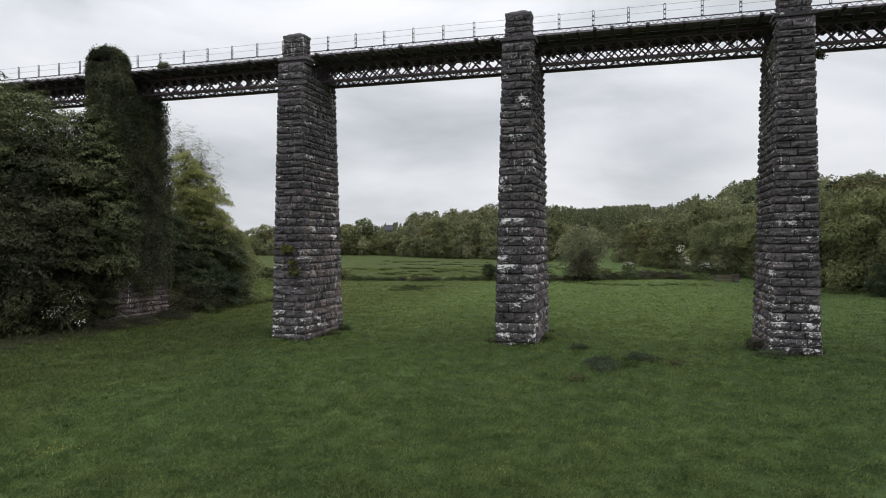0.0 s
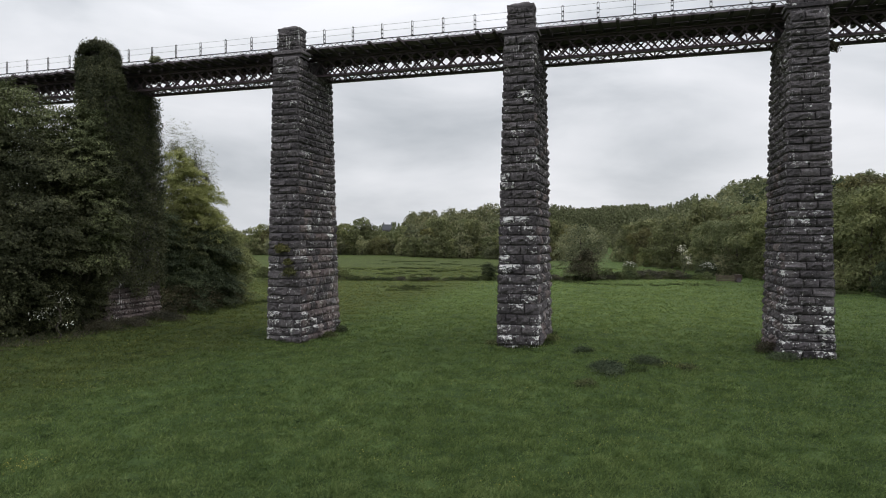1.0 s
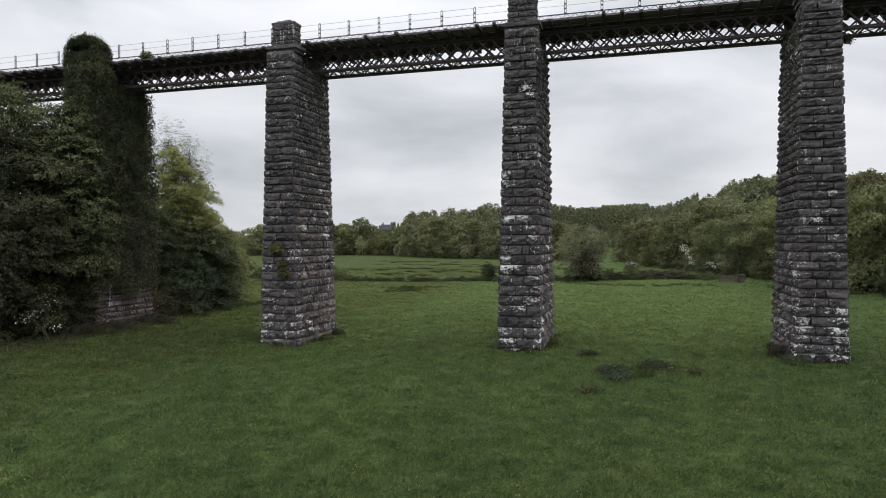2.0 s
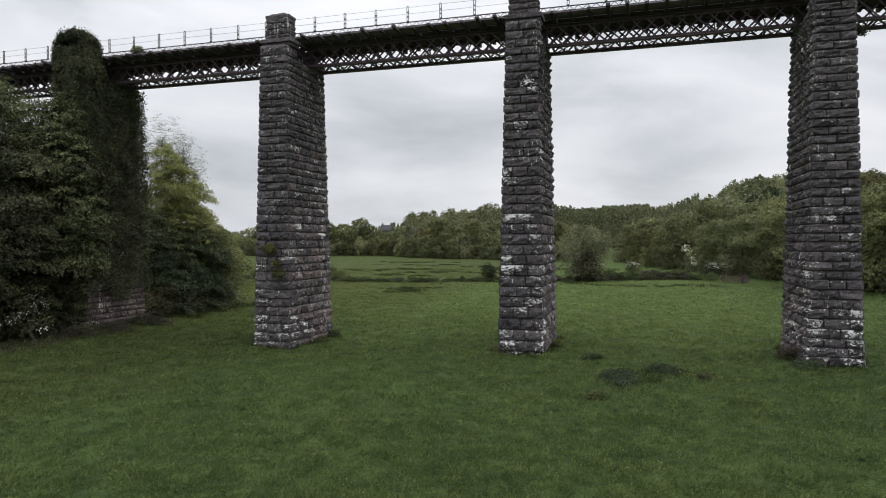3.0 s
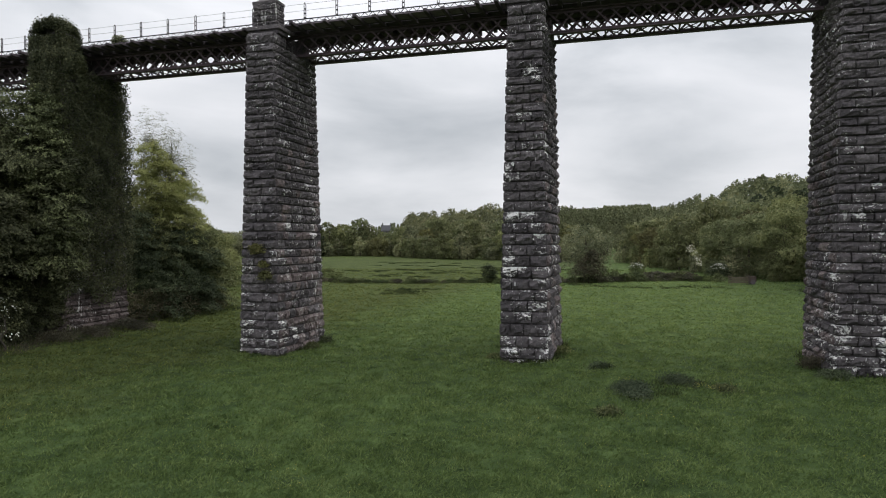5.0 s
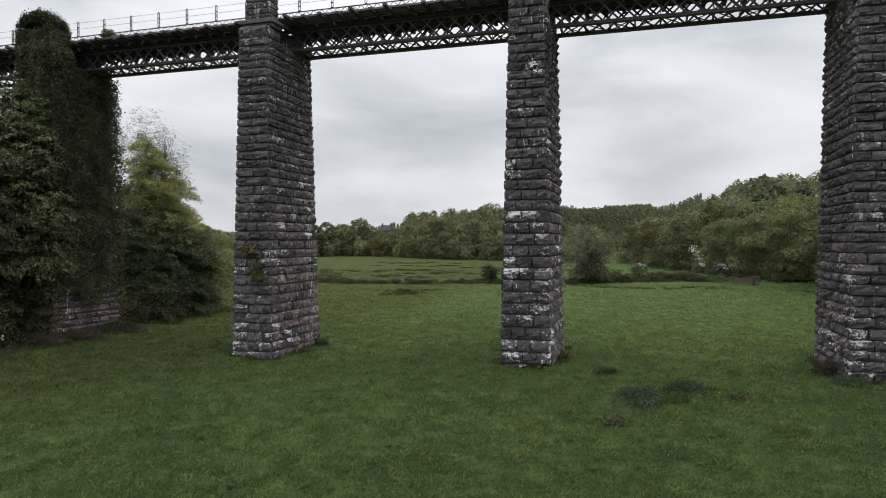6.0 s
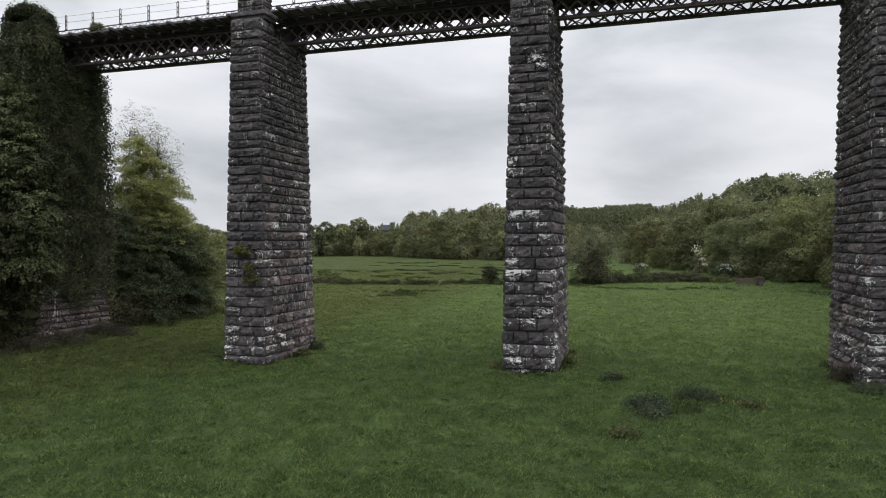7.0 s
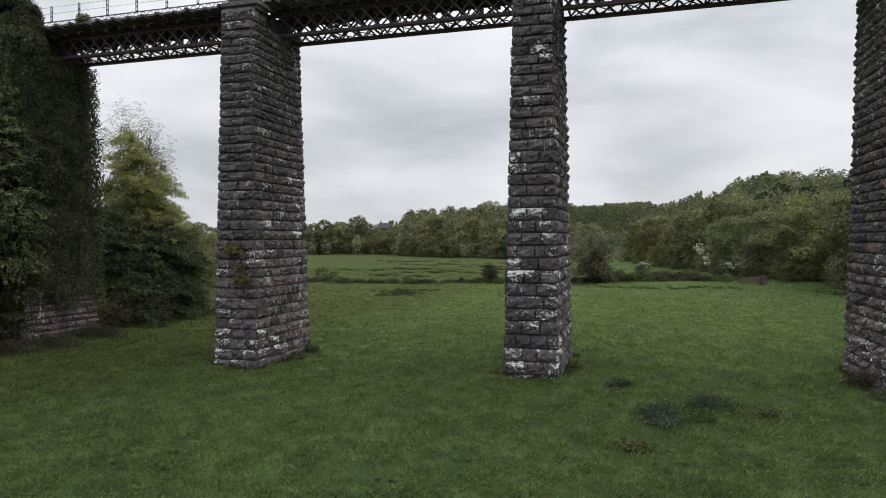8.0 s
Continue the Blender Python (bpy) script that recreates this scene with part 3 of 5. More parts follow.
def rough_box(rng, sx, sy, sz, amount, cuts=3, round_top=0.0):
    bm = box_bm(sx, sy, sz)
    bmesh.ops.subdivide_edges(bm, edges=bm.edges[:], cuts=cuts, use_grid_fill=True)
    for v in bm.verts:
        n = noise.noise_vector(v.co * 2.3 + Vector((rng.random() * 0.1, 0, 0)))
        if round_top and v.co.z > 0:
            f = max(abs(v.co.x) / (sx / 2), abs(v.co.y) / (sy / 2))
            v.co.z -= round_top * f ** 4 * (v.co.z / (sz / 2))
            v.co.x *= 1 - 0.12 * (v.co.z / (sz / 2)) ** 2
            v.co.y *= 1 - 0.12 * (v.co.z / (sz / 2)) ** 2
        v.co += n * amount
    return bm


CORE = tapered_core()
rng_c = np.random.default_rng(5)
CORNICE_LOW = bm_mesh("cornice_band", rough_box(rng_c, 1.82, 1.04, 0.2, 0.006), STONE)
BEARING = bm_mesh("bearing_wall", rough_box(rng_c, 1.7, 0.7, 1.16, 0.02), STONE)
CORNICE_TOP = bm_mesh("cornice_slab", box_bm(2.0, 1.2, 0.22, 0.025), STONE)
CAP_CORE = bm_mesh("cap_core", box_bm(1.2, 0.6, 1.42), MORTAR)
CAP_TOP = [bm_mesh("cap_top", rough_box(rng_c, 1.5, 0.86, 0.34, 0.035, 4, 0.24), STONE) for _ in range(3)]


def make_pier(i, x, near_faces, limit_z, label, warm):
    rng = np.random.default_rng(100 + i)
    e = new("viaduct_pier")
    e.location = (x, 0, 0)
    part("mortar_core", CORE, e)
    rest, count = [], 0
    blocks = pier_blocks(rng, *COURSE[i])
    blocks.sort(key=lambda b: (near_faces.index(b[0]) if b[0] in near_faces else 9, b[2]))
    for face, m, z in blocks:
        lich = (0.06 + (0.9 if i == 3 else 0.72) * math.exp(-max(0.0, z) / (5.0 if i == 3 else 2.6))) if face == "front" else 0.1 + 0.25 * math.exp(-max(0.0, z) / 3)
        r = rng.random()
        mat = STONE_LICHEN if r < lich else STONE
        if face in ("left", "right") and rng.random() < warm * max(0.15, 1 - 0.09 * z):
            mat = STONE_WARM
        if i == 1 and z < 2.2:
            mat = STONE_WALL
        t = int(rng.integers(12)) + (12 if m.to_scale().y > 0.6 else 0)
        if face in near_faces and z < limit_z and count < 300:
            part("stone", BLOCK_MESH[mat.name][t], e, m=m)
            count += 1
        else:
            rest.append((t if face in near_faces and z < limit_z else -1, m))
    vs, fs, o = [], [], 0
    for t, m in rest:
        v, f = TEMPLATES[t] if t >= 0 else PLAIN_BLOCK
        mm = np.array(m)
        vs.append(v @ mm[:3, :3].T + mm[:3, 3])
        fs.append(f + o)
        o += len(v)
    part("stonework", np_mesh("stonework", np.concatenate(vs), np.concatenate(fs), STONE), e, kind="stuff")
    part("bearing_wall", BEARING, e, "dark masonry between the girder ends", pose(0, 36.46, 16.43))
    part("cornice_band", CORNICE_LOW, e, m=pose(0, 33.79, CORNICE_Z + 0.1))
    part("cornice_slab", CORNICE_TOP, e, m=pose(0, 33.76, CORNICE_Z + 0.32))
    part("cap_core", CAP_CORE, e, m=pose(0, 33.8, 17.7))
    for k in range(4):
        z, w = 17.0 + 0.32 * (k + 0.5), 0.73 - 0.012 * k
        for turn, reach, span in ((0, 0.4, 2 * w), (180, 0.4, 2 * w), (90, w, 0.8), (-90, w, 0.8)):
            x = -span / 2
            for ln in split(rng, span, 0.5):
                m = Matrix.Translation((0, 33.8, z)) @ Matrix.Rotation(radians(turn), 4, "Z") @ Matrix.Translation((x + ln / 2, -reach + 0.1, 0)) @ Matrix.Diagonal((ln, 0.2, 0.31, 1))
                part("cap_stone", CAP_BLOCK[int(rng.integers(6))], e, m=m)
                x += ln
    part("cap_top", CAP_TOP[i % 3], e, "rounded weathered coping", pose(0, 33.8, 18.42))
    return tagged(e, label, "viaduct pier", "stone piers of the viaduct")


PIER_LABEL = "tall tapering pier of dark rock-faced stone with pale lichen"
make_pier(0, PIER_X[0], [], 0, PIER_LABEL, 0.3)
make_pier(1, PIER_X[1], ["right", "front", "rear"], 3.2, "tall stone pier almost wholly overgrown with ivy", 0.3)
make_pier(2, PIER_X[2], ["front", "right"], 30, "tall tapering pier of dark rock-faced stone with stonecrop tufts", 0.75)
make_pier(3, PIER_X[3], ["front", "right"], 30, PIER_LABEL, 0.45)
make_pier(4, PIER_X[4], ["front", "left"], 30, PIER_LABEL, 0.5)
make_pier(5, PIER_X[5], [], 0, PIER_LABEL, 0.3)


# ---- viaduct: lattice spans, deck and railing, one set for each bay ----
def unit_bar(name, sy, sz, mat, bevel=0.0):
    return bm_mesh(name, box_bm(1, sy, sz, bevel), mat)


def bar_between(a, b):
    a, b = Vector(a), Vector(b)
    d = b - a
    return Matrix.Translation((a + b) / 2) @ d.to_track_quat("X", "Z").to_matrix().to_4x4() @ Matrix.Diagonal((d.length, 1, 1, 1))


TRUSS_Y = (35.6, 37.12)
Z_LOW, Z_HIGH = 15.93, 16.98
CHORD = bm_mesh("chord", box_bm(SPAN - 0.02, 0.30, 0.05), IRON)
CHORD_WEB = bm_mesh("chord_web", box_bm(SPAN - 0.02, 0.03, 0.12), IRON)
LATTICE = unit_bar("lattice_bar", 0.02, 0.09, IRON)
BRACE = unit_bar("wind_brace", 0.09, 0.015, IRON)
STRUT = unit_bar("cross_strut", 0.08, 0.08, IRON)


def make_span(x0):
    e = new("lattice_girder_span")
    for y in TRUSS_Y:
        for z, s in ((Z_LOW, 1), (Z_HIGH, -1)):
            c = part("chord", CHORD, e, m=pose(SPAN / 2, y, z - 0.055 * s))
            part("chord_web", CHORD_WEB, c, m=pose(0, 0, 0.1 * s))
        step, rise = 0.753, Z_HIGH - Z_LOW
        n = int(SPAN / step)
        for k in range(-1, n + 1):
            for sgn, dy in ((1, 0.045), (-1, -0.045)):
                xa = k * step + 0.3
                xb = xa + sgn * rise
                if 0.02 < xa < SPAN - 0.02 and 0.02 < xb < SPAN - 0.02:
                    part("lattice_bar", LATTICE, e, m=bar_between((xa, y + dy, Z_LOW), (xb, y + dy, Z_HIGH)))
    k, ya, yb = 0, TRUSS_Y[0], TRUSS_Y[1]
    while k * 1.178 + 1.178 < SPAN + 0.1:
        xa = k * 1.178
        part("cross_strut", STRUT, e, m=bar_between((xa + 0.02, ya, Z_LOW), (xa + 0.02, yb, Z_LOW)))
        part("wind_brace", BRACE, e, m=bar_between((xa, ya, Z_LOW - 0.02), (xa + 1.178, yb, Z_LOW - 0.02)))
        part("wind_brace", BRACE, e, m=bar_between((xa, yb, Z_LOW + 0.02), (xa + 1.178, ya, Z_LOW + 0.02)))
        part("sway_brace", LATTICE, e, m=bar_between((xa + 0.02, ya, Z_LOW), (xa + 0.02, yb, Z_HIGH)))
        part("sway_brace", LATTICE, e, m=bar_between((xa + 0.02, yb, Z_LOW), (xa + 0.02, ya, Z_HIGH)))
        k += 1
    e.location = (x0, 0, 0)
    return tagged(e, "dark maroon riveted iron lattice girder span", "bridge span", "girder spans of the viaduct")


POST_START = [0.86, 1.52, 1.86, 2.18, 1.86]
RAIL_Y = 34.45
RAIL_LOW, RAIL_TOP, POST_TOP = 17.34, 17.60, 18.47
# Outer planks paler, inner darker: light from the open edge put into colour.
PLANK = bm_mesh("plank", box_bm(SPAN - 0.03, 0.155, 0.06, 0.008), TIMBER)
PLANK_SHADED = bm_mesh("plank", box_bm(SPAN - 0.03, 0.164, 0.06, 0.008), BEAM)
bm_b = box_bm(0.2, 4.4, 0.27, 0.015)
for v_ in bm_b.verts:
    if v_.co.y < -1.9 and v_.co.z < 0:
        v_.co.z += 0.12
BEAM_MESH = bm_mesh("cross_beam", bm_b, BEAM)
FASCIA = bm_mesh("edge_board", box_bm(SPAN - 0.03, 0.05, 0.1, 0.006), TIMBER)


def make_deck(x0, rng):
    e = new("bridge_deck")
    for k in range(15):
        x = 0.45 + 0.94 * k
        part("cross_beam", BEAM_MESH, e, m=pose(x, 36.2 + (-0.35 if rng.random() < 0.3 else rng.uniform(-0.14, 0.06)), 17.15, 0, 0, rng.uniform(-0.8, 0.8)))
    y, k = 34.47, 0
    while y < 38.25:
        # inner planks take the dark beam timber as painted under-deck shade
        part("plank", PLANK if k < 5 else PLANK_SHADED, e, m=pose(SPAN / 2, y, 17.318 + rng.uniform(0, 0.006)))
        y += 0.172 + (0.07 if k == 5 else 0.03 if k == 9 else 0.0)
        k += 1
    part("edge_board", FASCIA, e, m=pose(SPAN / 2, 38.33, 17.335))
    e.location = (x0, 0, 0)
    return tagged(e, "weathered grey plank deck on dark projecting timber beams", "bridge deck", "decks of the viaduct")


RAIL_BAR = bm_mesh("rail", box_bm(SPAN - 0.02, 0.05, 0.045), RAIL_IRON)
ZIG = unit_bar("zigzag_bar", 0.012, 0.03, RAIL_IRON)
WIRE_BM = bmesh.new()
bmesh.ops.create_cone(WIRE_BM, segments=6, radius1=0.008, radius2=0.008, depth=SPAN)
bmesh.ops.rotate(WIRE_BM, matrix=Matrix.Rotation(radians(90), 3, "Y"), verts=WIRE_BM.verts)
WIRE_MESH = bm_mesh("wire", WIRE_BM, WIRE)


def post_mesh():
    bm = bmesh.new()
    pts = [(-0.055, 0.0), (-0.055, 0.8), (-0.045, 0.85), (0, 0.885), (0.045, 0.85), (0.055, 0.8), (0.055, 0.0)]
    for (xa, za), (xb, zb) in zip(pts, pts[1:]):
        b = bmesh.ops.create_cube(bm, size=1)["verts"]
        mm = bar_between((xa, 0, za), (xb, 0, zb)) @ Matrix.Diagonal((1.05, 0.035, 0.026, 1))
        bmesh.ops.transform(bm, matrix=mm, verts=b)
    for z in (0.05, 0.3, 0.55):
        b = bmesh.ops.create_cube(bm, size=1)["verts"]
        bmesh.ops.transform(bm, matrix=Matrix.Translation((0, 0, z)) @ Matrix.Diagonal((0.11, 0.03, 0.07, 1)), verts=b)
    return bm_mesh("post", bm, RAIL_IRON)


POST = post_mesh()


def make_railing(x0, start):
    e = new("railing")
    part("top_rail", RAIL_BAR, e, m=pose(SPAN / 2, RAIL_Y, RAIL_TOP))
    part("bottom_rail", RAIL_BAR, e, m=pose(SPAN / 2, RAIL_Y, RAIL_LOW + 0.035))
    half, n = 0.225, int(SPAN / 0.225)
    for k in range(n):
        za, zb = (RAIL_LOW + 0.04, RAIL_TOP) if k % 2 else (RAIL_TOP, RAIL_LOW + 0.04)
        part("zigzag_bar", ZIG, e, m=bar_between((k * half, RAIL_Y, za), ((k + 1) * half, RAIL_Y, zb)))
    for k in range(int((SPAN - 0.9 - start) / 1.91) + 1):
        part("post", POST, e, m=pose(start + 1.91 * k, RAIL_Y, RAIL_TOP))
    for z in (18.06, 18.42):
        part("wire", WIRE_MESH, e, "thin fence wire", pose(SPAN / 2, RAIL_Y, z))
    e.location = (x0, 0, 0)
    return tagged(e, "dark iron lattice railing with looped posts and wires", "railing", "railings of the viaduct")


rng_d = np.random.default_rng(21)
span_0 = make_span(PIER_X[0])
for x0, start in zip(PIER_X, POST_START):
    if x0 != PIER_X[0]:
        copy_thing(span_0, pose(x0, 0, 0))
    make_railing(x0, start)
    make_deck(x0, rng_d)


# ---- ivy on the overgrown pier ----
def make_ivy():
    rng = np.random.default_rng(31)
    n = 40000
    x0 = PIER_X[1]
    z = 1.3 + 16.45 * rng.random(n) ** 0.9
    face = rng.choice(4, n, p=[0.42, 0.38, 0.08, 0.12])
    u = rng.random(n) * 1.08 - 0.04
    lump = np.array([noise.noise((a * 0.9, b * 5.0, c * 3.0)) for a, b, c in zip(z, u, face)])
    lump = lump + 0.7 * np.array([noise.noise((a * 1.9, b * 9.0, c * 3.0 + 5.0)) for a, b, c in zip(z, u, face)])
    th = (0.10 + 0.5 * np.clip(lump + 0.3, 0, 1.2)) * np.where(z > 16.8, 0.22, 1.0) + 0.25 * np.exp(-((z - 10.5) / 5) ** 2)
    cap = z > 16.9
    w = np.where(cap, 1.08, half_w(z) + 0.12)
    x0 = np.where(cap, x0 - 0.22, x0)
    yf, yr = front_y(z), np.where(z > 15.8, 34.25, rear_y(z))
    px = np.where(face == 0, x0 - w + 2 * w * u, np.where(face == 1, x0 + w, np.where(face == 2, x0 - w + 2 * w * u, x0 - w)))
    py = np.where(face == 0, yf, np.where(face == 2, yr, yf + (yr - yf) * u))
    nx_ = np.select([face == 0, face == 1, face == 2], [0.0, 1.0, 0.0], -1.0)
    ny_ = np.select([face == 0, face == 1, face == 2], [-1.0, 0.0, 1.0], 0.0)
    nrm = np.stack([nx_, ny_, np.zeros(n)], 1)
    top = rng.random(n) < 0.09
    mid = PIER_X[1] - 0.24
    px = np.where(top, mid + rng.uniform(-1.18, 1.18, n), px)
    py = np.where(top, rng.uniform(32.9, 34.5, n), py)
    z = np.where(top, 18.35 - 0.5 * (np.abs(px - mid) / 1.18) ** 3 - 0.3 * (np.abs(py - 33.7) / 0.8) ** 4, z)
    nrm[top] = (0, -0.2, 1)
    depth = th * (0.35 + 0.65 * rng.random(n))
    keep = ~((face == 1) & (z < 2.1 + 0.5 * np.sin(u * 9)) & ~top)
    p = (np.stack([px, py, z], 1) + nrm * depth[:, None])[keep]
    nrm = nrm[keep]
    m = len(p)
    per = 3
    ci = np.repeat(np.arange(m), per)
    q = p[ci] + rng.normal(size=(m * per, 3)) * np.where(p[ci, 2:] > 16.8, 0.06, 0.11)
    out = np.array([0, 0, -0.8]) + rng.normal(size=(m * per, 3)) * 0.6 + nrm[ci] * 0.35
    ln = rng.uniform(0.08, 0.145, m * per)
    v = leaf_quads(q, out, nrm[ci] + rng.normal(size=(m * per, 3)) * 0.35, ln, ln * 0.85)
    ob = new("ivy", np_mesh("ivy", v, quads_of(len(v)), LEAF_IVY))
    return tagged(ob, "dense dark ivy cloaking a stone pier", "ivy", kind="stuff")


make_ivy()

# ---- trees beside the overgrown pier ----
R = np.random.default_rng
make_tree("sycamore_tree", "dense dark green sycamore leaning against the ivied pier", "tree", R(1), (-37.4, 30.0), 14, 0.35,
          [(-38.6, 30.2, 8.8, 2.8, 2.2, 4.0), (-35.4, 30.4, 6.8, 2.0, 1.5, 5.0), (-34.0, 31.3, 6.4, 1.6, 1.1, 4.4),
           (-35.2, 31.2, 8.2, 1.6, 1.2, 2.6), (-35.3, 28.6, 5.2, 2.4, 1.8, 1.8), (-36.4, 28.4, 3.4, 2.4, 2.0, 2.8), (-38.8, 30.2, 5.0, 3.2, 2.4, 4.0), (-33.0, 31.9, 7.0, 1.0, 0.9, 3.8), (-33.7, 31.7, 4.2, 1.2, 0.9, 2.4), (-37.2, 30.2, 2.0, 3.0, 2.0, 2.2)],
          LEAF_SYCAMORE, 1100, 16, 0.8, 0.2, flat=0.15, low=-0.6, shell=0.35, boughs=(800, 150, 1.3, 0.13))
make_tree("sycamore_tree", "broad leafy sycamore with pale young leaves at its top", "tree", R(2), (-44.0, 33.0), 16, 0.4,
          [(-43.4, 32.0, 11.8, 4.4, 4.0, 5.0), (-40.6, 29.8, 12.2, 3.4, 3.0, 3.8), (-38.4, 29.6, 13.2, 1.8, 1.5, 1.8), (-46.5, 35.0, 10.0, 4.5, 4.0, 6.0), (-41.0, 35.5, 8.5, 3.2, 3.0, 5.0)],
          LEAF_SPRING, 700, 16, 0.95, 0.2, flat=0.15, shell=0.3, boughs=(400, 150, 1.35, 0.135))
make_tree("sycamore_tree", "young sycamore with fresh leaves pressed against the ivied pier", "tree", R(12), (-34.6, 31.2), 13, 0.12,
          [(-34.5, 31.5, 12.4, 1.1, 0.8, 1.6), (-33.9, 31.4, 10.0, 1.5, 0.9, 2.3), (-33.3, 31.3, 7.2, 1.6, 0.9, 2.5), (-33.0, 31.4, 4.8, 1.3, 0.8, 1.7), (-36.0, 31.2, 12.6, 0.8, 0.8, 1.4)],
          LEAF_SPRING, 60, 12, 0.6, 0.14, boughs=(270, 100, 0.8, 0.12))
make_tree("alder_tree", "dark bushy alder at the wood's edge", "tree", R(3), (-38.8, 26.2), 8, 0.22,
          [(-38.8, 26.2, 4.6, 3.0, 2.4, 4.4), (-36.0, 26.0, 4.6, 2.4, 2.2, 1.8), (-36.8, 26.6, 2.8, 1.8, 1.6, 2.2), (-41.5, 24.0, 5.5, 4.0, 3.5, 5.0), (-34.6, 28.4, 6.6, 1.8, 1.8, 1.9)],
          LEAF_SYCAMORE, 450, 16, 0.85, 0.18, flat=0.15, shell=0.3, boughs=(310, 150, 1.3, 0.13))
make_tree("elder_bush", "dark bush at the foot of the sycamores", "bush", R(4), (-36.6, 28.6), 3, 0.1,
          [(-35.4, 28.8, 1.4, 1.5, 1.4, 1.7), (-34.9, 30.6, 1.1, 1.0, 1.0, 1.4), (-36.2, 26.4, 1.1, 1.4, 1.6, 1.3)], LEAF_SYCAMORE, 300, 12, 0.35, 0.14, boughs=(130, 80, 0.7, 0.11))
make_tree("sycamore_tree", "leafy sycamore filling the gap behind the ivied pier", "tree", R(16), (-40.5, 37.5), 9, 0.25,
          [(-40.5, 37.5, 5.0, 3.2, 2.4, 4.8), (-43.5, 38.5, 6.5, 3.4, 3.0, 6.0), (-38.2, 36.5, 3.0, 1.8, 1.8, 3.0), (-46.5, 40.0, 6.0, 3.4, 3.0, 6.0)],
          LEAF_SYCAMORE, 500, 14, 0.9, 0.26, boughs=(220, 44, 1.4, 0.22))
make_tree("elder_bush", "dark elder bush against the foot of the ivied pier", "bush", R(14), (-34.0, 31.8), 3, 0.1,
          [(-33.9, 31.7, 1.2, 1.0, 0.9, 1.7), (-34.4, 29.6, 0.9, 1.0, 1.2, 1.2), (-35.4, 26.8, 0.8, 1.1, 1.6, 1.0), (-36.2, 24.0, 0.9, 1.3, 1.8, 1.1)], LEAF_SYCAMORE, 400, 14, 0.4, 0.14, boughs=(210, 80, 0.7, 0.11))
make_tree("blossom_bush", "bush with sprays of white blossom", "bush", R(5), (-32.6, 28.0), 2.6, 0.06,
          [(-31.9, 27.9, 2.5, 0.5, 0.4, 0.3), (-32.2, 27.8, 1.7, 0.9, 0.5, 0.3), (-33.0, 27.6, 0.9, 1.4, 0.6, 0.4)], BLOSSOM, 2, 8, 0.3, 0.09, flat=0.1, boughs=(9, 20, 0.8, 0.1))
make_tree("ash_tree", "slender ash with thin, pale, half-open leaves", "tree", R(6), (-38.4, 47.5), 15, 0.3,
          [(-39.5, 47.0, 13.6, 1.9, 1.8, 2.5), (-37.6, 47.0, 12.5, 1.8, 1.8, 2.3), (-36.4, 47.0, 10.8, 1.2, 1.3, 1.7), (-40.4, 47.0, 11.2, 1.9, 1.8, 3.0), (-37.8, 47.0, 10.0, 1.9, 1.8, 2.4)],
          LEAF_GREY, 2000, 7, 0.25, 0.085, twigs=110, shell=0.95)
make_tree("maple_tree", "young maple with fresh yellow-green leaves", "tree", R(7), (-37.2, 45.0), 12, 0.2,
          [(-36.8, 44.8, 8.6, 1.9, 1.8, 2.0), (-37.4, 45.0, 10.0, 1.6, 1.5, 2.2), (-37.9, 45.0, 11.6, 0.9, 0.9, 1.5), (-35.4, 45.5, 8.6, 1.2, 1.2, 1.6), (-37.6, 44.5, 8.0, 1.6, 1.5, 2.0), (-36.6, 44.2, 6.6, 1.8, 1.6, 1.9), (-35.2, 45.0, 6.6, 1.5, 1.4, 1.8)],
          LEAF_YELLOW, 480, 14, 0.45, 0.13, ragged=0.4, twigs=8, boughs=(430, 75, 0.75, 0.13))
make_tree("field_maple", "bushy green field maple below a taller one", "tree", R(17), (-36.3, 44.4), 8.5, 0.2,
          [(-36.2, 44.6, 5.2, 1.7, 1.5, 1.8), (-35.0, 46.0, 5.0, 1.3, 1.5, 1.8), (-38.4, 44.6, 5.6, 1.6, 1.4, 2.6), (-35.4, 43.6, 4.8, 1.5, 1.4, 1.8), (-36.6, 42.8, 5.8, 1.5, 1.4, 2.0)],
          LEAF_OLIVE, 420, 14, 0.45, 0.13, ragged=0.35, boughs=(200, 75, 0.75, 0.13))
make_tree("hawthorn_bush", "dense dark hawthorn thicket", "bush", R(8), (-34.8, 44.6), 6, 0.14,
          [(-34.9, 44.4, 3.4, 1.9, 1.8, 3.0), (-35.6, 42.2, 2.6, 1.8, 1.8, 2.5), (-36.6, 41.0, 4.0, 1.8, 1.6, 3.8), (-34.9, 46.4, 3.0, 1.5, 1.6, 2.6),
           (-34.3, 41.6, 1.2, 1.4, 1.5, 1.5), (-33.9, 44.6, 1.2, 1.3, 1.6, 1.5), (-34.4, 46.8, 1.1, 1.2, 1.4, 1.4)],
          LEAF_DARK, 1400, 14, 0.6, 0.15, boughs=(400, 90, 0.9, 0.13))
make_tree("hazel_bush", "green hazel bush at the field edge", "bush", R(9), (-36.0, 49.0), 6.5, 0.14,
          [(-36.6, 48.6, 4.4, 1.8, 1.8, 2.8), (-35.6, 49.2, 3.2, 1.4, 1.4, 2.2), (-35.2, 49.0, 1.1, 1.2, 1.4, 1.4)], LEAF_OLIVE, 1300, 12, 0.5, 0.15, boughs=(260, 75, 0.8, 0.14))
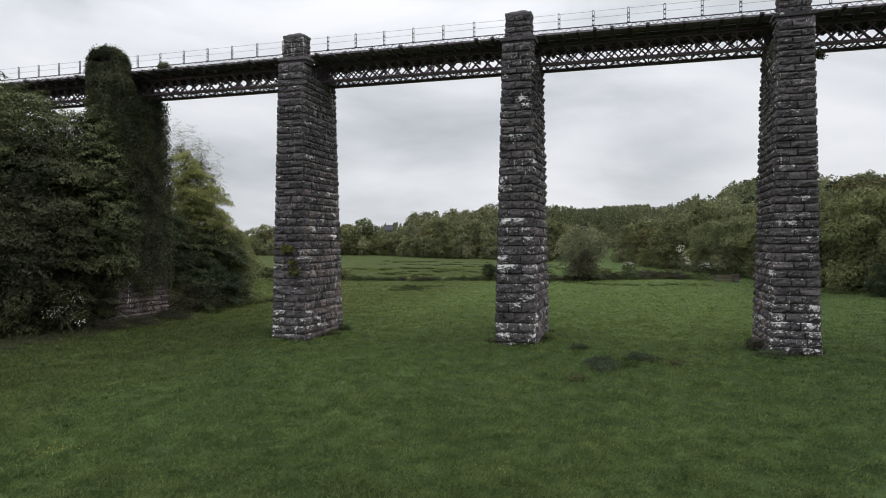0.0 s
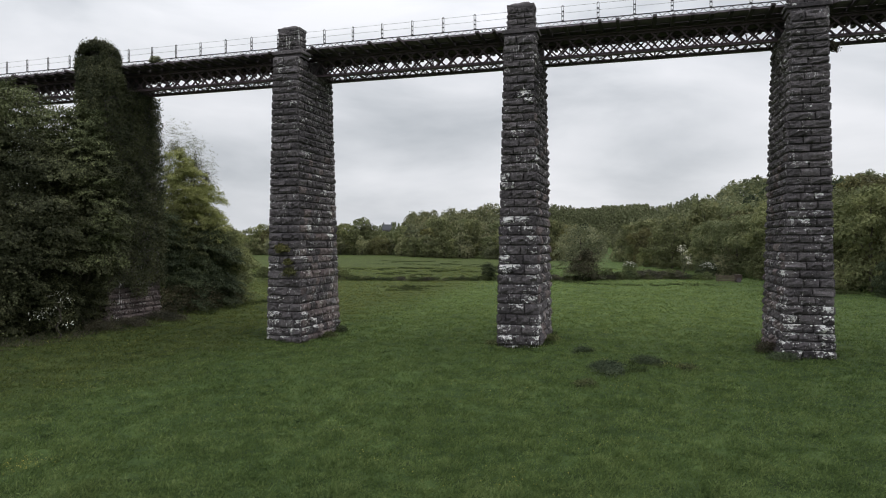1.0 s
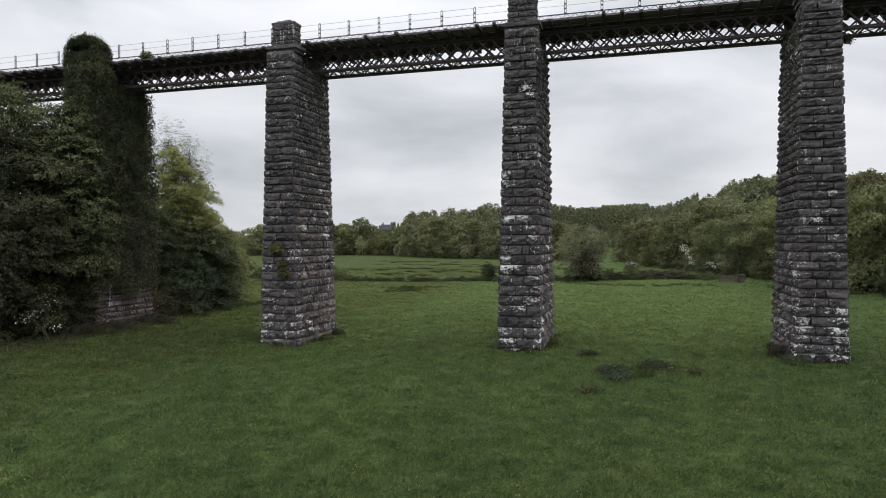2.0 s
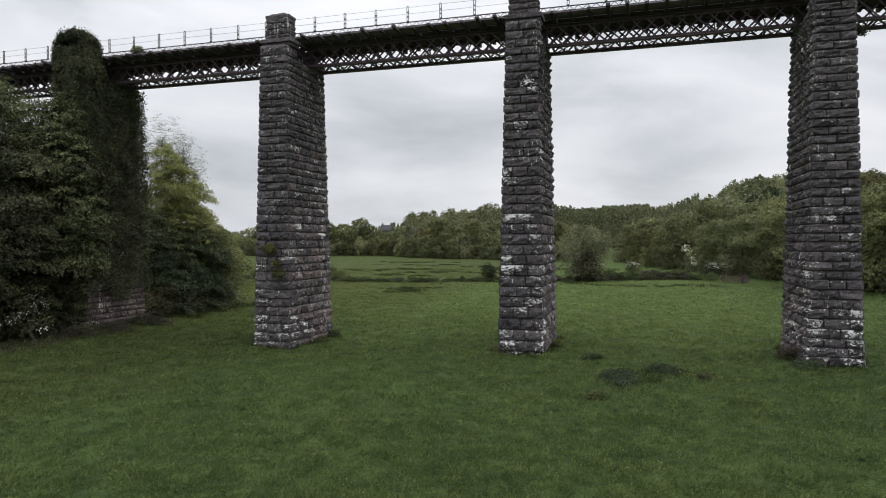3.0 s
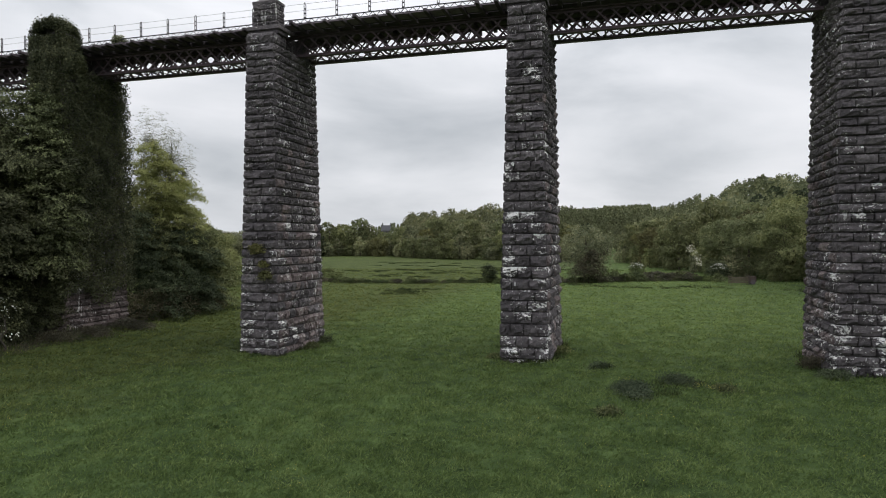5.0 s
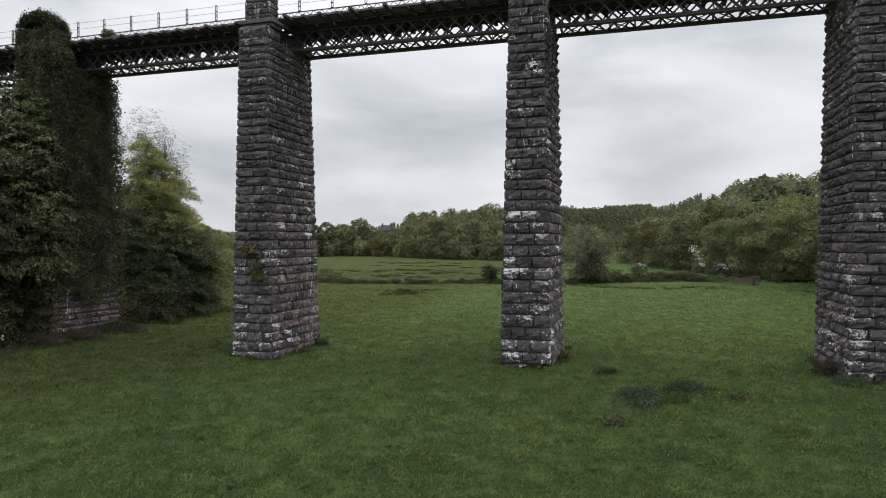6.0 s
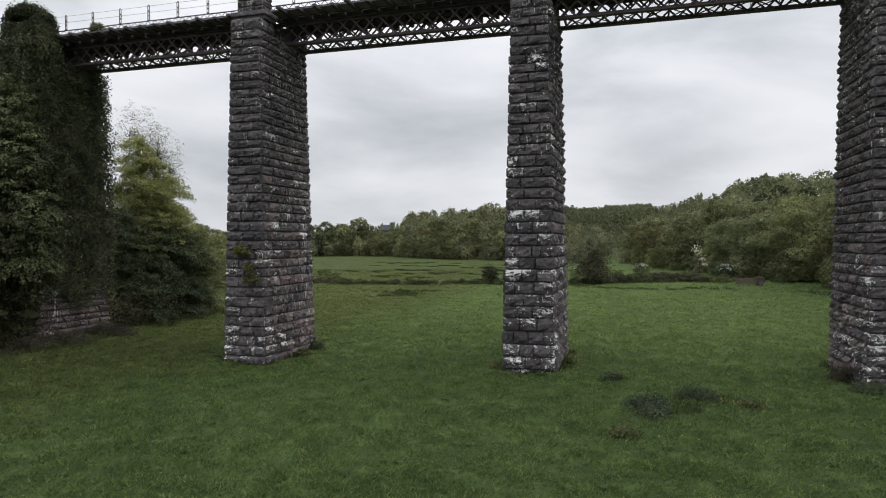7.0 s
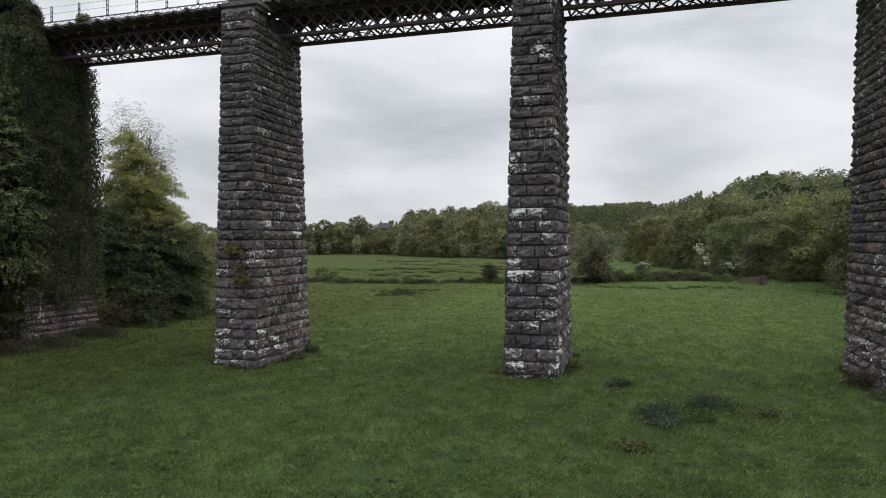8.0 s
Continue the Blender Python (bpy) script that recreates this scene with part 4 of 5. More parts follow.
make_tree("bramble_bush", "brownish bramble bank beneath the trees", "bush", R(10), (-34.6, 41.4), 2, 0.05,
          [(-34.4, 38.6, 0.8, 1.0, 1.6, 1.2), (-34.0, 40.6, 0.9, 1.0, 1.6, 1.3), (-33.6, 43.0, 0.8, 0.9, 1.6, 1.2), (-33.7, 45.8, 0.7, 0.8, 1.6, 1.0), (-34.2, 48.0, 0.6, 0.8, 1.4, 0.9)],
          LEAF_BRAMBLE, 900, 10, 0.34, 0.12)


# ---- middle-distance trees: a few kinds, copied ----
def round_tree(rng, mat, name, label, h, spread_, leaf, n):
    blobs = []
    for k in range(16):
        a, up = k * 2.4 + rng.uniform(-0.4, 0.4), rng.uniform(0.25, 0.9)
        r = spread_ * (0.75 - 0.65 * up * up) * rng.uniform(0.8, 1.1)
        w = spread_ * rng.uniform(0.32, 0.48)
        blobs.append((math.cos(a) * r, math.sin(a) * r, h * up, w, w, w * rng.uniform(0.6, 0.8)))
    blobs.append((0, 0, h * 0.45, spread_ * 0.5, spread_ * 0.5, h * 0.36))
    blobs.append((0, 0, h * 0.16, spread_ * 0.85, spread_ * 0.85, h * 0.22))
    e = new(name)
    part("trunk", limbs_mesh("trunk", trunk_limbs(rng, (0, 0, -0.5), (0, 0, h * 0.75), h * 0.018, blobs[:6]), BARK), e)
    v = lobe_leaves(rng, blobs, n, leaf)
    v[:, :, 2] = np.maximum(v[:, :, 2], 0.0)
    part("crown", np_mesh("crown", v, quads_of(len(v)), mat), e)
    return tagged(e, label, "tree", "trees round the meadow")


rng_t = R(77)
NAMES = [("oak_tree", "olive-green oak coming into leaf beyond the meadow", LEAF_OLIVE, 13, 5.4),
         ("willow_tree", "yellow-green willow beyond the meadow", LEAF_WILLOW, 12, 5.0),
         ("ash_tree", "olive-green ash tree beyond the meadow", LEAF_OLIVE, 14, 5.2),
         ("sycamore_tree", "dark green sycamore beyond the meadow", LEAF_DARK, 13, 4.8),
         ("alder_tree", "grey-green alder with thin young leaves", LEAF_GREY, 11, 4.4)]
KINDS = {}


def plant(k, x, y, s=1.0, fine=False):
    """A tree of kind k; fine ones have more and smaller leaves."""
    m = pose(x, y, hz(x, y) - 0.1, 0, 0, rng_t.uniform(0, 360))
    key = (k, fine)
    if key not in KINDS:
        nm, lb, mat, h, w = NAMES[k]
        thin = 0.6 if k == 4 else 1.0
        ob = round_tree(rng_t, mat, nm, lb, h, w, leaf=0.26 if fine else 0.5, n=int((10500 if fine else 2300) * thin))
        KINDS[key] = ob
        ob.matrix_basis = m
        ob.scale = (s, s, s)
        return ob
    ob = copy_thing(KINDS[key], m)
    ob.scale = (s * rng_t.uniform(0.9, 1.1), s * rng_t.uniform(0.9, 1.1), s)
    return ob


# wood on the rising ground to the right of the meadow
edge = [(25, 78), (22, 84), (20.5, 91), (21, 98), (17, 105), (13, 112), (10, 120), (8, 129), (4, 139), (1, 150), (-2, 163), (-6, 178)]
for i_, (x, y) in enumerate(edge):
    for row in range(5):
        xx = x + 3.5 + row * 6.0 + rng_t.uniform(-1.5, 1.5)
        yy = y + row * 3.2 + rng_t.uniform(-2, 2)
        k = int(rng_t.choice(5, p=[0.42, 0.2, 0.25, 0.0, 0.13])) if i_ > 2 else int(rng_t.choice([1, 1, 0, 2]))
        plant(k, xx, yy, rng_t.uniform(0.8, 1.05) * (0.85 if row == 0 else 1.0) * (1.25 if i_ < 3 else 1.0), row < 2 and i_ < 7)
    for side in (0.0, 1.5):
        plant(int(rng_t.choice([0, 0, 4])), x + 1.0 + rng_t.uniform(-1, 1) + side, y + 2 * side + rng_t.uniform(-2, 2), rng_t.uniform(0.3, 0.5))
# dark low scrub under the wood's edge
for x, y, s_ in ((24.5, 75, 0.3), (26.4, 73.5, 0.34), (27.8, 72, 0.34), (29.7, 74, 0.4), (31.5, 70, 0.42), (34, 71, 0.45)):
    plant(3, x, y, s_, True)
# tall dark crowns on the skyline
for x, y, s_ in ((30, 196, 1.0), (34.5, 192, 1.08), (38, 191, 0.95), (48, 186, 1.1), (52, 184, 1.0)):
    plant(3, x, y, s_)
# belt at the far end of the meadow
for i_ in range(60):
    t = i_ / 59
    x = -192 + t * 180
    y = 232 - 46 * smoothstep(-105, -12, x) + 4 * math.sin(t * 16)
    gap = -106 < x < -86
    for row in range(2):
        k = int(rng_t.choice(5, p=[0.28, 0.1, 0.2, 0.02, 0.4]))
        plant(k, x + rng_t.uniform(-2, 2), float(y) + row * 9 + rng_t.uniform(-3, 3), rng_t.uniform(0.5, 0.75) if row == 0 else rng_t.uniform(0.88, 1.08) * (0.74 if gap else 1.0))

# pale trees in the field beyond the overgrown pier
for x, y, s_ in ((-51.9, 74, 0.55), (-55.5, 77, 0.6)):
    plant(0, x, y, s_, True)


# ---- far woods ----
def crown_template(rng, h, s, n, leaf):
    """A domed crown of several rounded heads."""
    blobs = [(0, 0, h * 0.45, s * 0.62, s * 0.62, h * 0.45)]
    for k in range(7):
        a = k * 0.9 + rng.uniform(-0.3, 0.3)
        r = s * rng.uniform(0.35, 0.62)
        blobs.append((math.cos(a) * r, math.sin(a) * r, h * rng.uniform(0.42, 0.8), s * rng.uniform(0.3, 0.42), s * rng.uniform(0.3, 0.42), h * rng.uniform(0.14, 0.22)))
    blobs.append((0, 0, h * 0.82, s * 0.4, s * 0.4, h * 0.2))
    return lobe_leaves(rng, blobs, n, leaf, low=-0.3)


def cone_template(rng, h, s, n):
    z = h * (0.08 + 0.92 * rng.random(n) ** 1.3)
    r = s * (1 - z / h) * (0.75 + 0.35 * rng.random(n)) + 0.05
    a = rng.random(n) * 2 * np.pi
    p = np.stack([np.cos(a) * r, np.sin(a) * r, z], 1)
    out = np.stack([np.cos(a), np.sin(a), -1.2 + 0.3 * rng.normal(size=n)], 1)
    ln = rng.uniform(0.7, 1.3, n)
    nrm = np.stack([np.cos(a), np.sin(a), np.full(n, 0.7)], 1) + rng.normal(size=(n, 3)) * 0.3
    return leaf_quads(p, out, nrm, ln, ln * 0.6)


def woods(name, label, places, temps, mat, rng, lo, hi):
    chunks = []
    for x, y in places:
        v = temps[int(rng.integers(len(temps)))]
        s, a = rng.uniform(lo, hi), rng.random() * 6.28
        c, d = math.cos(a) * s, math.sin(a) * s
        q = np.empty_like(v)
        q[..., 0] = v[..., 0] * c - v[..., 1] * d + x
        q[..., 1] = v[..., 0] * d + v[..., 1] * c + y
        q[..., 2] = v[..., 2] * s + hz(x, y)
        chunks.append(q)
    v = np.concatenate(chunks)
    return tagged(new(name, np_mesh(name, v, quads_of(len(v)), mat)), label, "woodland", kind="stuff")


rng_w = R(91)
ROUND = [crown_template(rng_w, 12, 5.2, 800, 0.62) for _ in range(8)]
CONES = [cone_template(rng_w, 14, 2.3, 130) for _ in range(5)]


def scatter(n, az0, az1, r0, r1, apart=0.0):
    """Up to n places in a sector, no two nearer than apart."""
    out = []
    for _ in range(n * 6):
        a, r = math.radians(rng_w.uniform(az0, az1)), math.sqrt(rng_w.uniform(r0 ** 2, r1 ** 2))
        p = (math.sin(a) * r, math.cos(a) * r)
        if all((p[0] - q[0]) ** 2 + (p[1] - q[1]) ** 2 > apart ** 2 for q in out):
            out.append(p)
        if len(out) == n:
            break
    return out


woods("knoll_wood", "mixed green broadleaf wood on a round hill", scatter(125, -19.5, -8, 240, 380, 7), ROUND, LEAF_WOOD_HAZE, rng_w, 0.75, 1.2)
woods("knoll_wood", "low edge of a broadleaf wood on a round hill", scatter(20, -20.8, -18.5, 250, 330, 5), ROUND, LEAF_WOOD_HAZE, rng_w, 0.5, 0.75)
woods("hillside_wood", "olive-green broadleaf wood on rising ground", scatter(125, 0, 26, 180, 380, 7), ROUND, LEAF_WOOD_HAZE, rng_w, 0.8, 1.25)
woods("hillside_wood", "green broadleaf wood below the conifers", scatter(110, -9, 6, 215, 330, 6), ROUND, LEAF_WOOD_HAZE, rng_w, 0.5, 0.75)
woods("conifer_plantation", "dark conifer plantation along a ridge", scatter(420, -10, -3, 352, 480, 2.4), CONES, LEAF_CONIFER, rng_w, 0.92, 1.05)
woods("conifer_plantation", "conifers higher up the same ridge", scatter(230, -3, 0.8, 345, 470, 2.6), CONES, LEAF_CONIFER, rng_w, 1.02, 1.14)
woods("conifer_plantation", "conifers at the upper end of a ridge", scatter(200, 0.8, 4.6, 345, 460, 2.8), CONES, LEAF_CONIFER, rng_w, 0.86, 1.0)
woods("valley_wood", "distant broadleaf belt along the valley", [p for p in scatter(96, -48, -17, 262, 330, 5) if abs(math.degrees(math.atan2(*p)) + 21.4) > 1.2], ROUND, LEAF_WOOD_HAZE, rng_w, 0.55, 0.85)
woods("valley_wood", "far hazy tree belt on the skyline", scatter(60, -60, -16, 420, 620, 8), ROUND, LEAF_DARK, rng_w, 0.7, 0.95)

# ---- hedge line, bushes and small things in the meadow ----
def bush(rng, name, label, mat, h, s, n, leaf, per=8, group="", category="bush"):
    blobs = [(rng.uniform(-1, 1) * s * 0.5, rng.uniform(-1, 1) * s * 0.4, h * rng.uniform(0.3, 0.7), s * rng.uniform(0.3, 0.5), s * rng.uniform(0.3, 0.5), h * 0.35) for _ in range(5)]
    e = new(name)
    part("stem", limbs_mesh("stem", trunk_limbs(rng, (0, 0, -0.2), (0, 0, h * 0.6), 0.03 + 0.012 * h, blobs), BARK), e)
    v = spray_leaves(rng, blobs, n, per, 0.3 + 0.05 * h, leaf, shell=0.6)
    v[:, :, 2] = np.maximum(v[:, :, 2], 0.0)
    part("foliage", np_mesh("foliage", v, quads_of(len(v)), mat), e)
    return tagged(e, label, category, group)


def put(ob, x, y, s=1.0, turn=0.0, first=False):
    m = pose(x, y, hz(x, y) - 0.05, 0, 0, turn)
    if first:
        ob.matrix_basis = m
        ob.scale = (s, s, s)
        return ob
    c = copy_thing(ob, m)
    c.scale = (s, s, s)
    return c


rng_h = R(55)
HEDGE = [bush(rng_h, "hedge_bush", "low scrubby bush in the rough line across the meadow", LEAF_MID, 1.3, 1.8, 130, 0.2, group="hedge bushes"),
         bush(rng_h, "hedge_bush", "low dark scrubby bush in the rough line across the meadow", LEAF_RUSH, 1.0, 2.2, 150, 0.2, group="hedge bushes"),
         bush(rng_h, "hedge_bush", "brownish bramble bush in the rough line across the meadow", LEAF_BRAMBLE, 1.1, 1.9, 130, 0.18, group="hedge bushes")]
LINE = [(-68, 89), (-57, 88.5), (-47, 87.5), (-38, 86), (-30, 87), (-21, 91), (-14, 93), (-8, 96), (-3, 99.5), (2, 102.5), (7, 104), (11, 102)]
h_used = set()
for (xa, ya), (xb, yb) in zip(LINE, LINE[1:]):
    n = int(math.hypot(xb - xa, yb - ya) / 0.8)
    for k in range(n):
        t = (k + rng_h.uniform(-0.3, 0.3)) / n
        kind = int(rng_h.choice(3, p=[0.4, 0.35, 0.25]))
        s = rng_h.uniform(0.5, 1.0) * (1.35 if -9 < xa < 6 else 1.0 if xa > -24 else 0.75)
        put(HEDGE[kind], xa + (xb - xa) * t, ya + (yb - ya) * t + rng_h.uniform(-0.8, 0.8), s, rng_h.uniform(0, 360), kind not in h_used)
        h_used.add(kind)

make_tree("goat_willow", "rounded grey-green willow bush standing in the hedge line", "bush", R(61), (-8.3, 96.5), 7.5, 0.2,
          [(-8.3, 96.5, 5.2, 2.4, 2.2, 2.6), (-6.5, 96.3, 3.4, 1.9, 1.8, 2.4), (-10.2, 96.6, 3.6, 1.9, 1.8, 2.6), (-8.2, 95.6, 1.9, 2.8, 1.8, 1.8), (-8.3, 96.0, 0.7, 3.0, 1.8, 1.1), (-5.0, 96.5, 4.6, 0.8, 0.9, 2.0)],
          LEAF_GREY, 1050, 10, 0.45, 0.2, twigs=40, ragged=0.4)
make_tree("hawthorn_bush", "dusky brownish hawthorn in front of a grey-green willow", "bush", R(60), (-7.6, 94.4), 4, 0.08,
          [(-7.6, 94.4, 2.2, 1.6, 1.3, 1.6), (-8.6, 94.5, 1.3, 1.3, 1.1, 1.1), (-6.4, 94.6, 1.2, 1.2, 1.1, 1.1), (-7.2, 94.5, 3.4, 0.9, 0.9, 0.9)], LEAF_BRAMBLE, 360, 10, 0.35, 0.2)
make_tree("hawthorn_bush", "small dark round hawthorn in the hedge line", "bush", R(62), (-21.0, 91.0), 2.2, 0.06,
          [(-21.0, 91.0, 1.3, 0.85, 0.8, 1.0), (-20.4, 91.0, 0.8, 0.6, 0.6, 0.7)], LEAF_DARK, 220, 10, 0.25, 0.16)
make_tree("hawthorn_bush", "hawthorn in white flower by the hedge", "bush", R(63), (-1.3, 106.5), 1.9, 0.05,
          [(-1.3, 106.3, 1.1, 1.2, 1.0, 0.8)], LEAF_MID, 160, 9, 0.3, 0.18)
make_tree("blossom_bush", "crown of white hawthorn blossom", "bush", R(64), (-1.3, 106.0), 1.9, 0.04,
          [(-1.2, 106.0, 1.75, 1.0, 0.8, 0.4)], BLOSSOM, 40, 9, 0.25, 0.12)
make_tree("blossom_bush", "tall hawthorn spray in white blossom at the wood's edge", "bush", R(65), (7.3, 112.0), 4.5, 0.06,
          [(6.8, 112, 4.2, 0.8, 0.7, 0.7), (7.6, 112, 3.2, 0.6, 0.6, 0.9), (7.9, 112, 2.0, 0.4, 0.5, 0.7)], BLOSSOM, 38, 9, 0.3, 0.14)
make_tree("blossom_bush", "low hawthorn in white blossom beside the cattle feeder", "bush", R(66), (10.3, 106.0), 2.2, 0.05,
          [(10.3, 106.0, 1.7, 1.1, 0.8, 0.6)], BLOSSOM, 26, 9, 0.28, 0.13)
make_tree("hawthorn_bush", "dark bush beside the cattle feeder", "bush", R(67), (10.2, 106.6), 2.2, 0.05,
          [(10.2, 106.8, 1.1, 1.7, 1.2, 1.1)], LEAF_DARK, 260, 9, 0.3, 0.18)
make_tree("hawthorn_bush", "low round hawthorn in the hedge beyond the ivied pier", "bush", R(69), (-53.4, 83.6), 2, 0.05,
          [(-53.4, 83.6, 0.8, 1.1, 0.9, 0.8), (-52.4, 83.8, 0.6, 0.9, 0.8, 0.6)], LEAF_MID, 240, 9, 0.28, 0.16)
make_tree("hawthorn_bush", "flowering hawthorn bush at the end of the hedge", "bush", R(68), (-43.5, 88.0), 2.4, 0.05,
          [(-44.0, 88.0, 0.8, 1.3, 1.0, 0.8), (-42.2, 87.6, 0.6, 1.0, 0.9, 0.6)], LEAF_MID, 260, 9, 0.28, 0.16)


def make_feeder():
    e = new("cattle_feeder")
    for k in range(3):
        part("board", bm_mesh("board", box_bm(2.6, 0.05, 0.17, 0.01), FEEDER_WOOD), e, m=pose(-0.3, -0.6, 0.3 + 0.3 * k, 0, 0, 1))
        part("board", bm_mesh("board", box_bm(2.6, 0.05, 0.17, 0.01), FEEDER_WOOD), e, m=pose(-0.3, 0.6, 0.3 + 0.3 * k))
    for sx in (-1.6, 1.0):
        for sy in (-0.56, 0.56):
            part("post", bm_mesh("post", box_bm(0.1, 0.1, 1.35, 0.012), FEEDER_WOOD), e, m=pose(sx, sy, 0.6))
    part("end_panel", bm_mesh("end_panel", rough_box(R(3), 1.0, 1.1, 0.8, 0.02), RED_BOARD), e, "rusty red-brown end box", pose(1.65, 0, 0.75))
    for sy in (-0.5, 0.5):
        bm = bmesh.new()
        bmesh.ops.create_cone(bm, cap_ends=True, segments=16, radius1=0.36, radius2=0.36, depth=0.16)
        bmesh.ops.rotate(bm, matrix=Matrix.Rotation(radians(90), 3, "X"), verts=bm.verts)
        part("wheel", bm_mesh("wheel", bm, BEAM), e, m=pose(1.65, sy, 0.33))
    e.matrix_basis = pose(11.9, 96.5, hz(11.9, 96.5) + 0.02, 0, 0, 10)
    e.scale = (0.85, 0.85, 0.95)
    return tagged(e, "weathered low timber cattle feeder with a rusty red end", "cattle feeder")


make_feeder()


def make_house():
    e = new("house")
    W, D, H = 9.0, 6.0, 5.0
    part("wall", bm_mesh("wall", box_bm(W, D, H, 0.03, (0, 0, H / 2)), RENDER_WALL), e)
    bm = bmesh.new()
    ro = [(-W / 2 - 0.3, -D / 2 - 0.3, H), (W / 2 + 0.3, -D / 2 - 0.3, H), (W / 2 + 0.3, D / 2 + 0.3, H), (-W / 2 - 0.3, D / 2 + 0.3, H), (-W / 2 - 0.3, 0, H + 3), (W / 2 + 0.3, 0, H + 3)]
    vs = [bm.verts.new(p) for p in ro]
    for f in ((0, 1, 5, 4), (2, 3, 4, 5), (0, 4, 3), (1, 2, 5), (3, 2, 1, 0)):
        bm.faces.new([vs[i] for i in f])
    roof = part("roof", bm_mesh("roof", bm, SLATE), e, "dark grey slate roof")
    for x in (-3.6, 3.6):
        part("chimney", bm_mesh("chimney", box_bm(0.9, 0.7, 2.0, 0.03), SLATE), roof, m=pose(x, 0, H + 3.2))
    for x in (-3, 0, 3):
        for z in (1.6, 3.9):
            part("window", bm_mesh("window", box_bm(1.0, 0.12, 1.3, 0.02), GLASS_DARK), e, m=pose(x, -D / 2 - 0.03, z))
    e.matrix_basis = pose(-131, 332, hz(-131, 332), 0, 0, 15)
    e.scale = (0.6, 0.6, 0.96)
    return tagged(e, "distant grey house with a slate roof among dark conifers", "house")


make_house()
woods("conifer_clump", "dark conifers beside a distant house", [(-136.6, 331), (-135, 334.5), (-134.6, 330), (-126.6, 329), (-125, 333), (-129, 338)], [cone_template(rng_w, 12, 2.8, 420)], LEAF_CONIFER, rng_w, 0.62, 0.8)


# ---- tufts, rushes, weeds, flowers and grass ----
def at_ground(x, y):
    return land(x, y) + relief(x, y)


def tuft_blades(rng, centres, radius, per, length, width, lean=0.55):
    c = np.asarray(centres, dtype=float)
    ci = np.repeat(np.arange(len(c)), per)
    n = len(ci)
    a, r = rng.random(n) * 6.283, np.sqrt(rng.random(n))
    x = c[ci, 0] + np.cos(a) * r * radius[ci] * 1.3
    y = c[ci, 1] + np.sin(a) * r * radius[ci]
    p = np.stack([x, y, at_ground(x, y) - 0.02], 1)
    out = np.stack([np.cos(a) * r * lean, np.sin(a) * r * lean, np.ones(n)], 1) + rng.normal(size=(n, 3)) * 0.22
    ln = length[ci] * rng.uniform(0.6, 1.15, n) * (1.1 - 0.35 * r)
    return leaf_quads(p, out, rng.normal(size=(n, 3)), ln, width * rng.uniform(0.7, 1.4, n))


rng_g = R(303)
# rush patches in the meadow: (x, y, half length, half width)
PATCHES = [(-23, 72, 6.5, 1.2), (-31, 116, 9, 1.2), (-22, 126, 8, 1.2), (-38, 128, 7, 1.2), (-30, 140, 8, 1.2), (-16, 118, 5, 1.2), (-44, 150, 9, 1.3),
           (-26, 158, 7, 1.2), (-58, 168, 9, 1.3), (-12, 134, 5, 1), (-36, 104, 6, 1.1), (-50, 120, 5, 1), (-20, 146, 4, 1), (4.5, 87, 4, 0.8), (-10, 89, 4, 0.8),
           (20, 81, 5, 1.6), (23, 77, 5, 1.5)]
rc = []
for x, y, a, b in PATCHES:
    k = int(14 * a * max(b, 1))
    blot = rng_g.normal(size=(max(3, int(a)), 2)) * np.array([a * 0.55, b * 2.2])
    pick = blot[rng_g.integers(len(blot), size=k)]
    rc.append(np.stack([x + pick[:, 0] + rng_g.normal(size=k) * 0.8, y + pick[:, 1] + rng_g.normal(size=k) * 0.5], 1))
rc = np.concatenate(rc)
v = tuft_blades(rng_g, rc, np.full(len(rc), 0.3), 10, rng_g.uniform(0.18, 0.42, len(rc)), 0.09, 0.9)
tagged(new("rushes", np_mesh("rushes", v, quads_of(len(v)), LEAF_RUSH)), "patches of dark rushes in a wet meadow", "rushes", kind="stuff")

